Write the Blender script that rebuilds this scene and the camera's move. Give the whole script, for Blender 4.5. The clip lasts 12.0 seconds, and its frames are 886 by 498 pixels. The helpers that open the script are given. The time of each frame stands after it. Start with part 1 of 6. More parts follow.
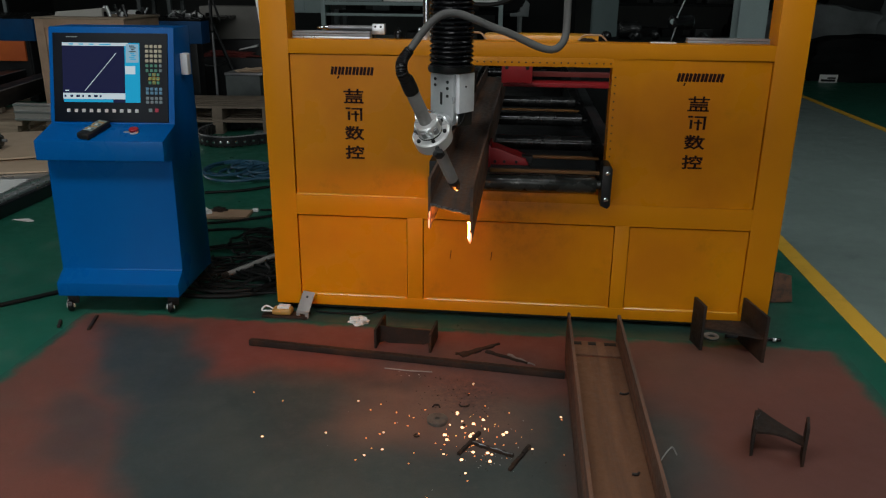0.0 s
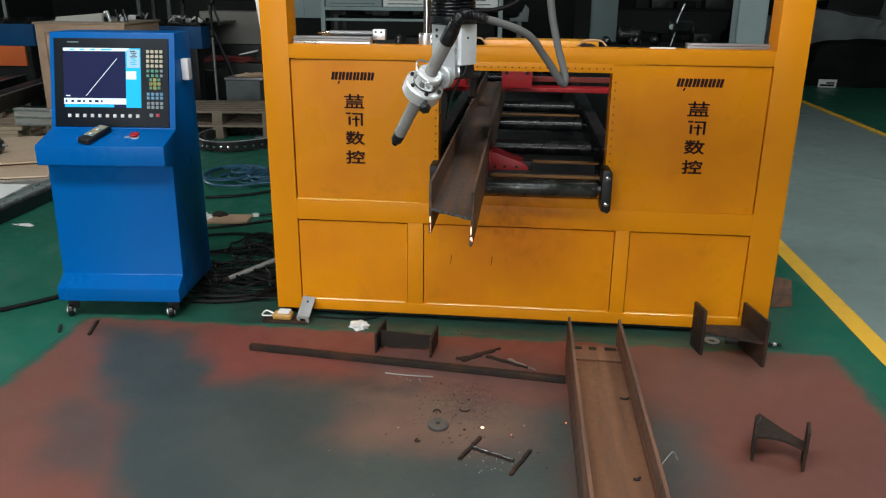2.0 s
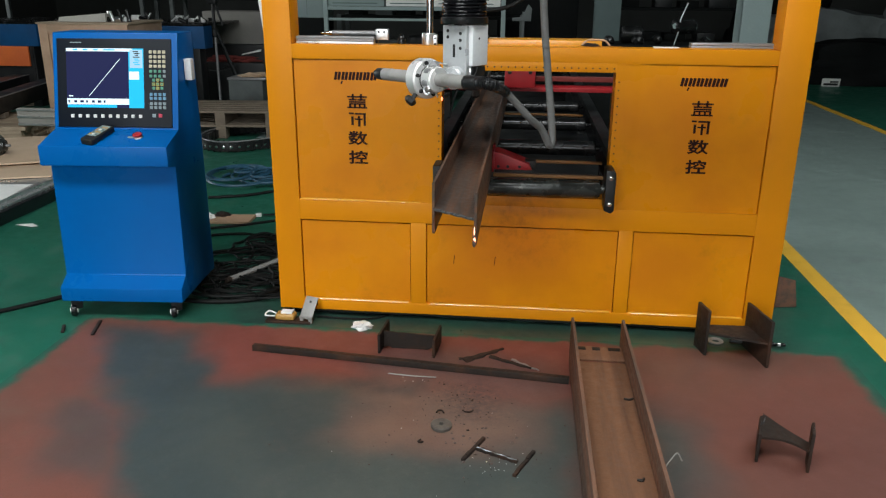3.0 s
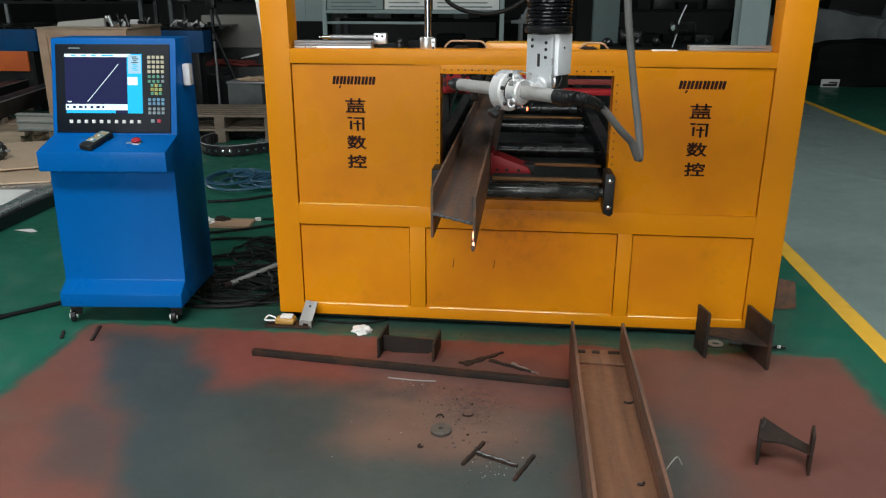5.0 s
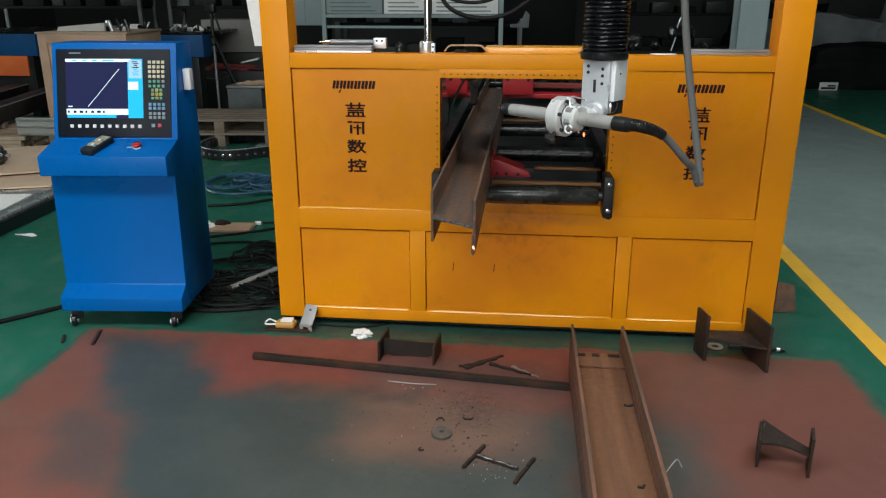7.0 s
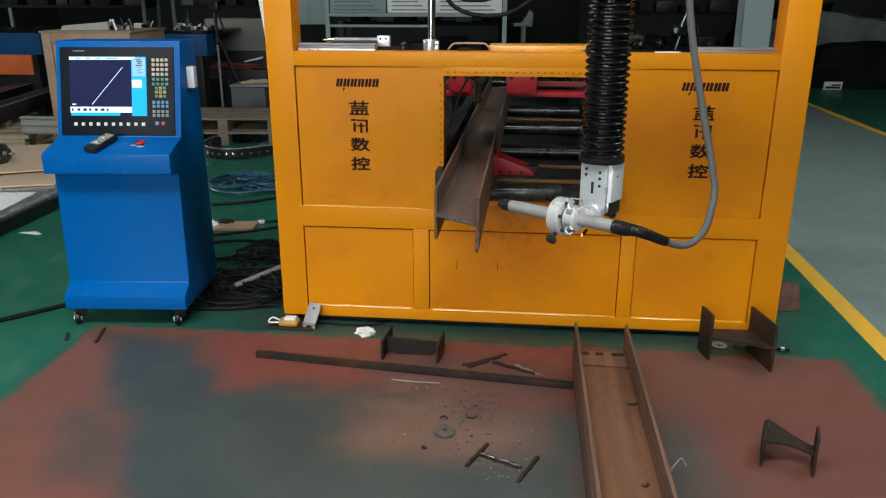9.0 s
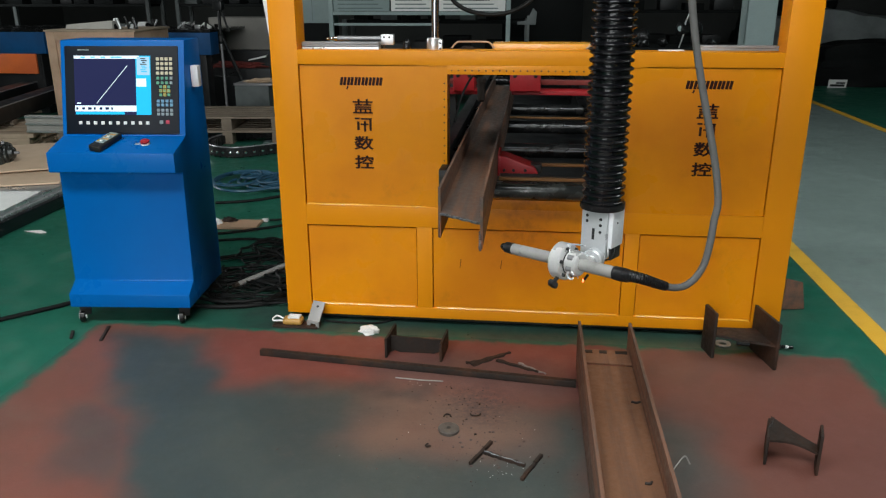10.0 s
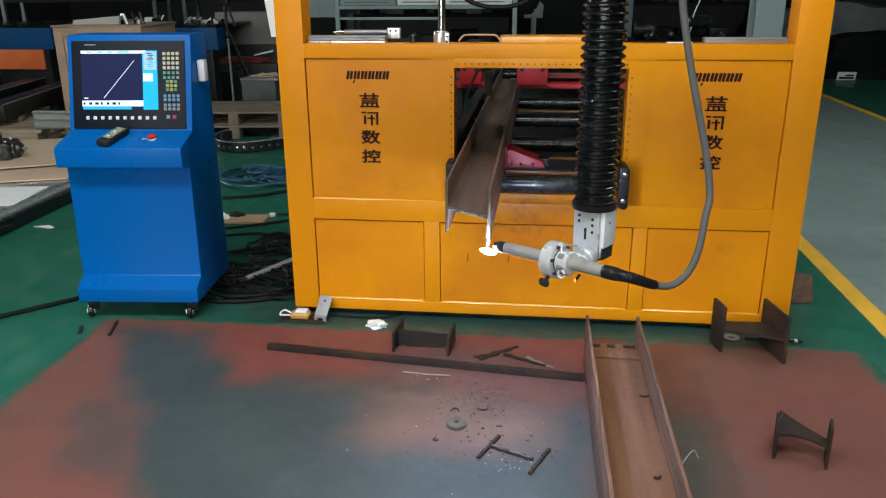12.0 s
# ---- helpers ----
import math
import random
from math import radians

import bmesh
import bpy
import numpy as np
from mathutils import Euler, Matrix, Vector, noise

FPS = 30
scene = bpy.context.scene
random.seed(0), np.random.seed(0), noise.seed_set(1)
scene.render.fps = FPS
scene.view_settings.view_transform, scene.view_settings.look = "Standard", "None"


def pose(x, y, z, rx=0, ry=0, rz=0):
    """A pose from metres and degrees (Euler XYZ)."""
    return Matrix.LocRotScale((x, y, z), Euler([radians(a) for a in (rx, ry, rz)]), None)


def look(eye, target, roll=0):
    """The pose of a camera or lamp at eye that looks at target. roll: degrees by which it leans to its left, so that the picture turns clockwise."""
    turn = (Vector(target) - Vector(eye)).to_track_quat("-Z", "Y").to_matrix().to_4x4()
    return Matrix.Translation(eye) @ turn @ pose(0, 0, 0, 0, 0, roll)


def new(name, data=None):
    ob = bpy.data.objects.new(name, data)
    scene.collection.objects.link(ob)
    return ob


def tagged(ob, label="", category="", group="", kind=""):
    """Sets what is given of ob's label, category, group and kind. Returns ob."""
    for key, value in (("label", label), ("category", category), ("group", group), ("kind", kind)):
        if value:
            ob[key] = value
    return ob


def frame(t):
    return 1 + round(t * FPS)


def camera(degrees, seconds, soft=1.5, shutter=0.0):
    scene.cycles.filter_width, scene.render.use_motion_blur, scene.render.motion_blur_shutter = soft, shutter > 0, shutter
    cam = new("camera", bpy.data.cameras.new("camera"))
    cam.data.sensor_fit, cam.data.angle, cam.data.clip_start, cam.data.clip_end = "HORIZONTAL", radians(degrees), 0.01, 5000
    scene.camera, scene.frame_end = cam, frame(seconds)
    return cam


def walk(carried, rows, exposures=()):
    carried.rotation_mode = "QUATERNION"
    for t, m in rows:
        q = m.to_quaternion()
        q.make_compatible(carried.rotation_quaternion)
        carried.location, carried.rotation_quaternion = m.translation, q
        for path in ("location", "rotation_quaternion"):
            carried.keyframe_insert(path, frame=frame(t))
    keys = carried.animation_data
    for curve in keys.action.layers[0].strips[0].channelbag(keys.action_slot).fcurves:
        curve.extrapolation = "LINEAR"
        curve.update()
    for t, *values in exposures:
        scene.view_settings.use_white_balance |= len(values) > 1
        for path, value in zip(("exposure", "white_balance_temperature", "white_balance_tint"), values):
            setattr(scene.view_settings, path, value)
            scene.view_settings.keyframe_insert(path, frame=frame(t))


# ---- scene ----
cam = camera(59.6, 12.0, soft=1.2)
PATH = [
    (0, (1.104, -3.236, 1.439), (0.911, -1.353, 0.792), 0.5),
    (0.5, (1.099, -3.233, 1.442), (0.909, -1.351, 0.792), 0.6),
    (1, (1.099, -3.242, 1.446), (0.909, -1.36, 0.796), 0.6),
    (1.5, (1.097, -3.24, 1.448), (0.908, -1.356, 0.802), 0.6),
    (2, (1.1, -3.239, 1.441), (0.908, -1.352, 0.805), 0.5),
    (2.5, (1.1, -3.234, 1.443), (0.904, -1.348, 0.807), 0.4),
    (3, (1.098, -3.233, 1.442), (0.899, -1.348, 0.805), 0.4),
    (5, (1.102, -3.229, 1.448), (0.902, -1.341, 0.816), 0.1),
    (5.5, (1.102, -3.23, 1.446), (0.903, -1.342, 0.818), 0.0),
    (6, (1.1, -3.236, 1.453), (0.903, -1.348, 0.824), 0.0),
    (6.5, (1.1, -3.235, 1.451), (0.902, -1.346, 0.825), 0.0),
    (7, (1.101, -3.237, 1.451), (0.902, -1.347, 0.828), 0.0),
    (9, (1.099, -3.234, 1.444), (0.892, -1.345, 0.82), -0.0),
    (9.5, (1.1, -3.237, 1.447), (0.888, -1.349, 0.821), -0.0),
    (10, (1.099, -3.238, 1.445), (0.883, -1.351, 0.817), -0.1),
    (10.5, (1.099, -3.234, 1.445), (0.878, -1.348, 0.814), -0.2),
    (11, (1.101, -3.231, 1.442), (0.876, -1.348, 0.808), -0.3),
    (11.5, (1.099, -3.233, 1.443), (0.87, -1.351, 0.804), -0.4),
    (12, (1.097, -3.233, 1.441), (0.864, -1.353, 0.8), -0.4),
]
walk(cam, [(t, look(eye, target, roll)) for t, eye, target, roll in PATH],
     exposures=[(0, -1.14, 6500, 10), (0.3, -0.70, 6400, 10), (0.6, -0.46, 6300, 9), (1.0, -0.20, 6250, 8), (1.5, -0.04, 6350, 9), (2.2, 0, 6500, 10), (12, 0, 6500, 10)])

# ---- world, light and exposure ----
world = bpy.data.worlds.new("hall_sky")
scene.world = world
world.use_nodes = True
wn = world.node_tree
sky = wn.nodes.new("ShaderNodeTexSky")
sky.sky_type, sky.sun_disc, sky.sun_elevation, sky.sun_rotation = "NISHITA", False, radians(40), radians(200)
wn.nodes["Background"].inputs[1].default_value = 0.08
wn.links.new(sky.outputs[0], wn.nodes["Background"].inputs[0])


def area_light(name, at, target, sx, sy, power, color):
    lamp = bpy.data.lights.new(name, "AREA")
    lamp.shape, lamp.size, lamp.size_y, lamp.energy, lamp.color = "RECTANGLE", sx, sy, power, color
    ob = new(name, lamp)
    ob.matrix_world = look(at, target)
    return ob


# area lamps added unseen: roof over front bay and aisle, west side, behind the camera
area_light("rooflight", (-0.4, -4.1, 5.9), (-0.4, -3.6, 0), 6.5, 1.4, 560, (0.95, 1.0, 0.99))
area_light("rooflight_aisle", (5.0, 0.8, 5.9), (4.6, 0.7, 0), 1.4, 3.0, 160, (0.93, 1.0, 0.99))
area_light("west_fill", (-11.9, 4.5, 2.9), (0, 3.0, 0.3), 5.0, 2.2, 500, (0.95, 1.0, 1.0))
area_light("south_fill", (0.0, -8.85, 2.3), (0.4, 0, 0.9), 6.0, 3.6, 450, (0.95, 0.99, 1.0))


# ---- materials ----
class Nodes:
    """A small helper to wire shader nodes."""

    def __init__(self, name):
        self.mat = bpy.data.materials.new(name)
        self.mat.use_nodes = True
        self.tree = self.mat.node_tree
        self.bsdf = self.tree.nodes["Principled BSDF"]
        self.coord = self.tree.nodes.new("ShaderNodeTexCoord").outputs["Object"]

    def put(self, sock, value):
        if isinstance(value, bpy.types.NodeSocket):
            self.tree.links.new(value, sock)
        elif isinstance(value, tuple) and len(value) == 3 and sock.type == "RGBA":
            sock.default_value = (*value, 1)
        else:
            sock.default_value = value

    def node(self, kind, **inputs):
        n = self.tree.nodes.new(kind)
        for k, v in inputs.items():
            self.put(n.inputs[int(k[1:])] if k[0] == "i" and k[1:].isdigit() else n.inputs[k], v)
        return n

    def noise(self, scale, detail=4.0, rough=0.55, vector=None, stretch=None):
        v = vector or self.coord
        if stretch:
            v = self.node("ShaderNodeMapping", Vector=v, Scale=stretch).outputs[0]
        return self.node("ShaderNodeTexNoise", Vector=v, Scale=scale, Detail=detail, Roughness=rough).outputs["Fac"]

    def ramp(self, fac, a, b, lo=0.0, hi=1.0):
        n = self.node("ShaderNodeMapRange", Value=fac)
        n.interpolation_type = "SMOOTHSTEP"
        for k, v in zip((1, 2, 3, 4), (a, b, lo, hi)):
            n.inputs[k].default_value = v
        return n.outputs[0]

    def math(self, op, a, b=0.0):
        n = self.tree.nodes.new("ShaderNodeMath")
        n.operation = op
        self.put(n.inputs[0], a), self.put(n.inputs[1], b)
        return n.outputs[0]

    def mix(self, fac, a, b):
        n = self.tree.nodes.new("ShaderNodeMix")
        n.data_type = "RGBA"
        self.put(n.inputs[0], fac), self.put(n.inputs[6], a), self.put(n.inputs[7], b)
        return n.outputs[2]

    def bump(self, height, strength=0.2, distance=0.002):
        n = self.node("ShaderNodeBump", Height=height, Strength=strength, Distance=distance)
        self.tree.links.new(n.outputs[0], self.bsdf.inputs["Normal"])

    def done(self, color, rough=0.5, metal=0.0, **more):
        self.put(self.bsdf.inputs["Base Color"], color)
        self.put(self.bsdf.inputs["Roughness"], rough)
        self.put(self.bsdf.inputs["Metallic"], metal)
        for k, v in more.items():
            self.put(self.bsdf.inputs[k.replace("_", " ")], v)
        return self.mat


def worn(name, base, alt, rough=0.5, metal=0.0, big=3.0, fine=60.0, amount=0.6, bump=0.15, depth=0.001, dirt=None, dirty=0.25, gloss=0.5, scorch_shade=None, grain=0.22):
    """A surface with variation at two scales, and a sparse dirt colour."""
    n = Nodes(name)
    large, small = n.noise(big, 5), n.noise(fine, 3)
    c = n.mix(n.math("MULTIPLY", n.ramp(large, 0.35, 0.7), amount), base, alt)
    c = n.mix(n.ramp(small, 0.3, 0.75, 0.0, grain), c, tuple(v * 0.7 for v in base))
    if dirt:
        c = n.mix(n.ramp(n.noise(big * 2.3, 8, 0.7), 0.56, 0.72, 0.0, dirty), c, dirt)
    if scorch_shade:  # heat-browned paint round a spot (x, z, radius), in ragged streaks, with painted shade
        sep = n.node("ShaderNodeSeparateXYZ", Vector=n.coord)
        dx, dz = n.math("SUBTRACT", sep.outputs[0], scorch_shade[0]), n.math("SUBTRACT", sep.outputs[2], scorch_shade[1])
        far = n.math("SQRT", n.math("ADD", n.math("MULTIPLY", dx, dx), n.math("MULTIPLY", n.math("MULTIPLY", dz, dz), 2.2)))
        far = n.math("ADD", far, n.math("MULTIPLY", n.noise(5, 6, 0.65, stretch=(1.0, 1.0, 0.45)), 0.35))
        c = n.mix(n.ramp(far, scorch_shade[2] * 0.45, scorch_shade[2] + 0.15, 0.62, 0.0), c, (0.57, 0.150, 0.006))
        # dark core puts the shadow under roller and beam into the paint
        c = n.mix(n.math("MULTIPLY", n.ramp(far, 0.2, 0.55, 1.0, 0.0), n.ramp(n.noise(9, 5, 0.7), 0.4, 0.7, 0.0, 0.6)), c, (0.16, 0.055, 0.012))
    n.bump(small, bump, depth)
    return n.done(c, n.ramp(large, 0.3, 0.7, max(rough - 0.08, 0.04), min(rough + 0.1, 1)), metal, Specular_IOR_Level=gloss)


def plain(name, color, rough=0.5, metal=0.0, **more):
    return Nodes(name).done(color, rough, metal, **more)


def glow(name, color, strength):
    n = Nodes(name)
    return n.done((0.006, 0.006, 0.006), 0.6, 0.0, Emission_Color=color, Emission_Strength=strength, Specular_IOR_Level=0.15)


def steel_scale(name, dark, rust, share=0.5, rough=0.6, grain=(12.0, 0.6, 12.0)):
    """Hot-rolled steel: grey mill scale with rust blooms drawn out along the length."""
    n = Nodes(name)
    streak = n.noise(2.2, 6, 0.6, stretch=grain)
    spots = n.noise(45, 5, 0.7)
    k = n.ramp(n.math("ADD", streak, n.math("MULTIPLY", spots, 0.25)), 0.75 - share * 0.4, 0.95 - share * 0.3)
    c = n.mix(k, dark, rust)
    c = n.mix(n.ramp(n.noise(140, 3), 0.4, 0.75, 0.0, 0.18), c, tuple(v * 0.45 for v in dark))
    n.bump(spots, 0.25, 0.0012)
    return n.done(c, n.ramp(spots, 0.3, 0.7, rough - 0.12, rough + 0.15), 0.2, Specular_IOR_Level=0.25)


YELLOW = worn("yellow_paint", (0.735, 0.266, 0.003), (0.655, 0.222, 0.003), 0.38, 0.0, 1.6, 90, 0.5, 0.05, 0.0006, (0.30, 0.12, 0.01), 0.20, 0.22, (1.10, 0.48, 0.50), 0.05)
YELLOW_PANEL = worn("yellow_panel", (0.735, 0.266, 0.004), (0.61, 0.190, 0.004), 0.30, 0.0, 1.9, 90, 0.85, 0.05, 0.0006, (0.27, 0.11, 0.01), 0.28, 0.22, (1.10, 0.48, 0.50), 0.05)
BLUE = worn("blue_powder_coat", (0.0, 0.104, 0.375), (0.0, 0.088, 0.32), 0.33, 0.0, 2.0, 220, 0.5, 0.05, 0.0003, gloss=0.16, grain=0.05)
BLUE_DARK = worn("blue_machine_paint", (0.003, 0.075, 0.22), (0.006, 0.04, 0.12), 0.5, gloss=0.3)
ALU_DARK = worn("dull_aluminium", (0.30, 0.30, 0.31), (0.22, 0.22, 0.225), 0.4, 0.5, 6, 120)
LACQUER = worn("black_lacquer", (0.008, 0.009, 0.011), (0.016, 0.017, 0.02), 0.12, 0.0, 3, 60, 0.5, 0.03, 0.0005)
WOOD_PALE = worn("dusty_boards", (0.40, 0.31, 0.22), (0.27, 0.20, 0.145), 0.8, 0.0, 5, 60, 0.7, 0.35, 0.002)
BEZEL = worn("bezel_plastic", (0.007, 0.010, 0.016), (0.010, 0.013, 0.019), 0.4, gloss=0.15)
BLACK = worn("black_paint", (0.008, 0.009, 0.010), (0.02, 0.02, 0.02), 0.45, 0.0, 5, 80, gloss=0.35)
RUBBER = worn("black_rubber", (0.004, 0.004, 0.005), (0.008, 0.008, 0.009), 0.20, 0.0, 8, 55, 0.6, 0.8, 0.003, gloss=0.42)
BOOT = worn("boot_rubber", (0.005, 0.005, 0.006), (0.009, 0.009, 0.010), 0.34, 0.0, 8, 70, 0.6, 0.3, 0.001, gloss=0.4)
OLD_ROLLER = worn("scratched_roller", (0.020, 0.023, 0.022), (0.050, 0.055, 0.052), 0.24, 0.3, 14, 60, 0.8, 0.3, 0.001, (0.42, 0.42, 0.40), 0.45)
CABLE = worn("cable_sheath", (0.006, 0.0065, 0.0065), (0.014, 0.014, 0.013), 0.5, gloss=0.15)
HOSE = worn("grey_braided_hose", (0.095, 0.094, 0.092), (0.064, 0.063, 0.061), 0.7, 0.0, 6, 220, 0.6, 0.5, 0.001)
ALU = worn("milled_aluminium", (0.76, 0.77, 0.78), (0.6, 0.61, 0.62), 0.30, 0.8, 6, 120)
PALE_METAL = worn("pale_painted_metal", (0.38, 0.37, 0.34), (0.29, 0.285, 0.26), 0.5, 0.1, 5, 90)
PLATE = worn("anodised_plate", (0.50, 0.515, 0.53), (0.42, 0.43, 0.445), 0.34, 0.3, 5, 120)
TURNED = worn("turned_aluminium", (0.74, 0.74, 0.735), (0.62, 0.62, 0.615), 0.28, 0.45, 6, 160)
WHITE_COVER = worn("light_grey_cover", (0.68, 0.70, 0.72), (0.6, 0.62, 0.64), 0.45, 0.0, 3, 90)
TORCH_GREY = worn("torch_sleeve", (0.30, 0.292, 0.282), (0.22, 0.214, 0.207), 0.5, 0.15, 7, 90, 0.7, 0.1, 0.001, (0.1, 0.09, 0.08), 0.4)
CHROME = plain("chrome_rod", (0.75, 0.76, 0.77), 0.16, 1.0)
RED = worn("red_paint", (0.42, 0.012, 0.018), (0.30, 0.010, 0.014), 0.42, 0.0, 4, 90, 0.6, 0.05, 0.0006, (0.06, 0.02, 0.02), 0.5)
BEAM = steel_scale("rolled_steel", (0.080, 0.063, 0.055), (0.165, 0.084, 0.052), 0.52, 0.5)
BEAM_RUST = steel_scale("rusty_beam_web", (0.135, 0.069, 0.045), (0.22, 0.109, 0.062), 0.85, 0.62)
OFFCUT = steel_scale("offcut_steel", (0.026, 0.020, 0.017), (0.064, 0.032, 0.020), 0.45, grain=(3.0, 2.0, 3.0))
FLANGE_RUST = steel_scale("rusty_flange", (0.105, 0.078, 0.064), (0.225, 0.115, 0.075), 0.75)
DISC_STEEL = worn("dusty_cut_steel", (0.105, 0.092, 0.080), (0.065, 0.055, 0.048), 0.6, 0.2, 30, 140)
ROLLER = worn("blackened_roller", (0.012, 0.013, 0.0135), (0.034, 0.034, 0.035), 0.20, 0.5, 9, 60, 0.7, 0.15, 0.001)
LEDGE = worn("orange_strip", (0.26, 0.12, 0.03), (0.12, 0.055, 0.02), 0.5)
WOOD = worn("rough_pine", (0.50, 0.34, 0.235), (0.37, 0.245, 0.165), 0.75, 0.0, 5, 70, 0.7, 0.3, 0.002)
WOOD_GREY = worn("weathered_wood", (0.22, 0.175, 0.13), (0.14, 0.11, 0.085), 0.8, 0.0, 5, 60, 0.7, 0.35, 0.002)
CARD = worn("cardboard", (0.44, 0.285, 0.18), (0.34, 0.22, 0.14), 0.8, 0.0, 4, 60)
PAPER = worn("white_paper", (0.78, 0.78, 0.76), (0.66, 0.66, 0.65), 0.7, 0.0, 6, 40, 0.5)
TEAL = worn("grey_green_paint", (0.12, 0.165, 0.165), (0.09, 0.13, 0.13), 0.55, 0.0, 2, 60)
TEAL_LIGHT = worn("pale_grey_green_paint", (0.26, 0.33, 0.325), (0.2, 0.26, 0.26), 0.55, 0.0, 2, 60)
ORANGE = worn("orange_paint", (0.75, 0.16, 0.03), (0.62, 0.12, 0.03), 0.5)
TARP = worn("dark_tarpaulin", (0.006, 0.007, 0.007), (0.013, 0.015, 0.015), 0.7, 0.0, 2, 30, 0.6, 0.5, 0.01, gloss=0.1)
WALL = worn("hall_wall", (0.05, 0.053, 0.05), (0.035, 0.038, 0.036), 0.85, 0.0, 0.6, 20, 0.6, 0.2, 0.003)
PRINT = plain("dark_brown_print", (0.022, 0.004, 0.004), 0.5, Specular_IOR_Level=0.15)
YELLOW_EDGE = worn("glossy_yellow_edge", (0.72, 0.33, 0.03), (0.66, 0.28, 0.02), 0.22, 0.0, 3, 90, gloss=0.8)
GREY_TARP = worn("grey_tarpaulin", (0.10, 0.115, 0.115), (0.02, 0.024, 0.024), 0.6, 0.0, 1.3, 30, 0.9, 0.5, 0.01)
AISLE_TARP = worn("dusty_grey_tarpaulin", (0.19, 0.215, 0.215), (0.05, 0.058, 0.058), 0.6, 0.0, 1.0, 30, 0.9, 0.5, 0.01)
DULL_RED = worn("faded_red_cloth", (0.20, 0.032, 0.026), (0.13, 0.025, 0.02), 0.8)
CARD_LIGHT = worn("new_cardboard", (0.58, 0.43, 0.30), (0.47, 0.34, 0.235), 0.75, 0.0, 3, 60)
FOAM = worn("dusty_white_foam", (0.52, 0.51, 0.47), (0.42, 0.41, 0.38), 0.8)
PALE_CARD = worn("pale_carton", (0.22, 0.21, 0.19), (0.17, 0.16, 0.15), 0.75)
SLAG_LIP = worn("blued_cut_edge", (0.16, 0.17, 0.18), (0.07, 0.07, 0.075), 0.3, 0.6, 30, 160)
TAPE = worn("tan_plastic", (0.50, 0.27, 0.065), (0.42, 0.22, 0.05), 0.4)
HOLE = plain("drilled_hole", (0.006, 0.006, 0.006), 0.6)
SHADOW_GAP = plain("gap_shade_black", (0.010, 0.010, 0.010), 0.8)


def floor_paint(name, base, alt, scuff, rough=0.35, grime_shade=False):
    n = Nodes(name)
    large, mid, fine = n.noise(0.7, 6, 0.6), n.noise(5.5, 7, 0.65), n.noise(120, 3)
    c = n.mix(n.ramp(large, 0.35, 0.7, 0.0, 0.7), base, alt)
    c = n.mix(n.ramp(mid, 0.52, 0.78, 0.0, 0.45), c, scuff)
    c = n.mix(n.ramp(fine, 0.45, 0.8, 0.0, 0.25), c, tuple(v * 0.6 for v in base))
    if grime_shade:  # trodden dirt, cutting dust and painted shade round the foot of the machine
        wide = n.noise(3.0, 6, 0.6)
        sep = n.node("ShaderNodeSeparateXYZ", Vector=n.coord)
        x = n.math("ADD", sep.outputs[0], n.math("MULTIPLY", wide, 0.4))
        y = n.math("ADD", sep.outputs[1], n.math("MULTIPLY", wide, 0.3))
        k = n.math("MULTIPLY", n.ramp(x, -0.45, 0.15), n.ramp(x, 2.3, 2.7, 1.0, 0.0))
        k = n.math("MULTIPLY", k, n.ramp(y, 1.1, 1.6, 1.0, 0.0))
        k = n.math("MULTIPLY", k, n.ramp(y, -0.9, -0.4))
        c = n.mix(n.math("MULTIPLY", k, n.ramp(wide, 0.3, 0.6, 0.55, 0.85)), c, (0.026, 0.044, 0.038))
    n.bump(n.math("ADD", mid, n.math("MULTIPLY", fine, 0.4)), 0.12, 0.002)
    return n.done(c, n.ramp(mid, 0.3, 0.75, rough - 0.08, rough + 0.25))


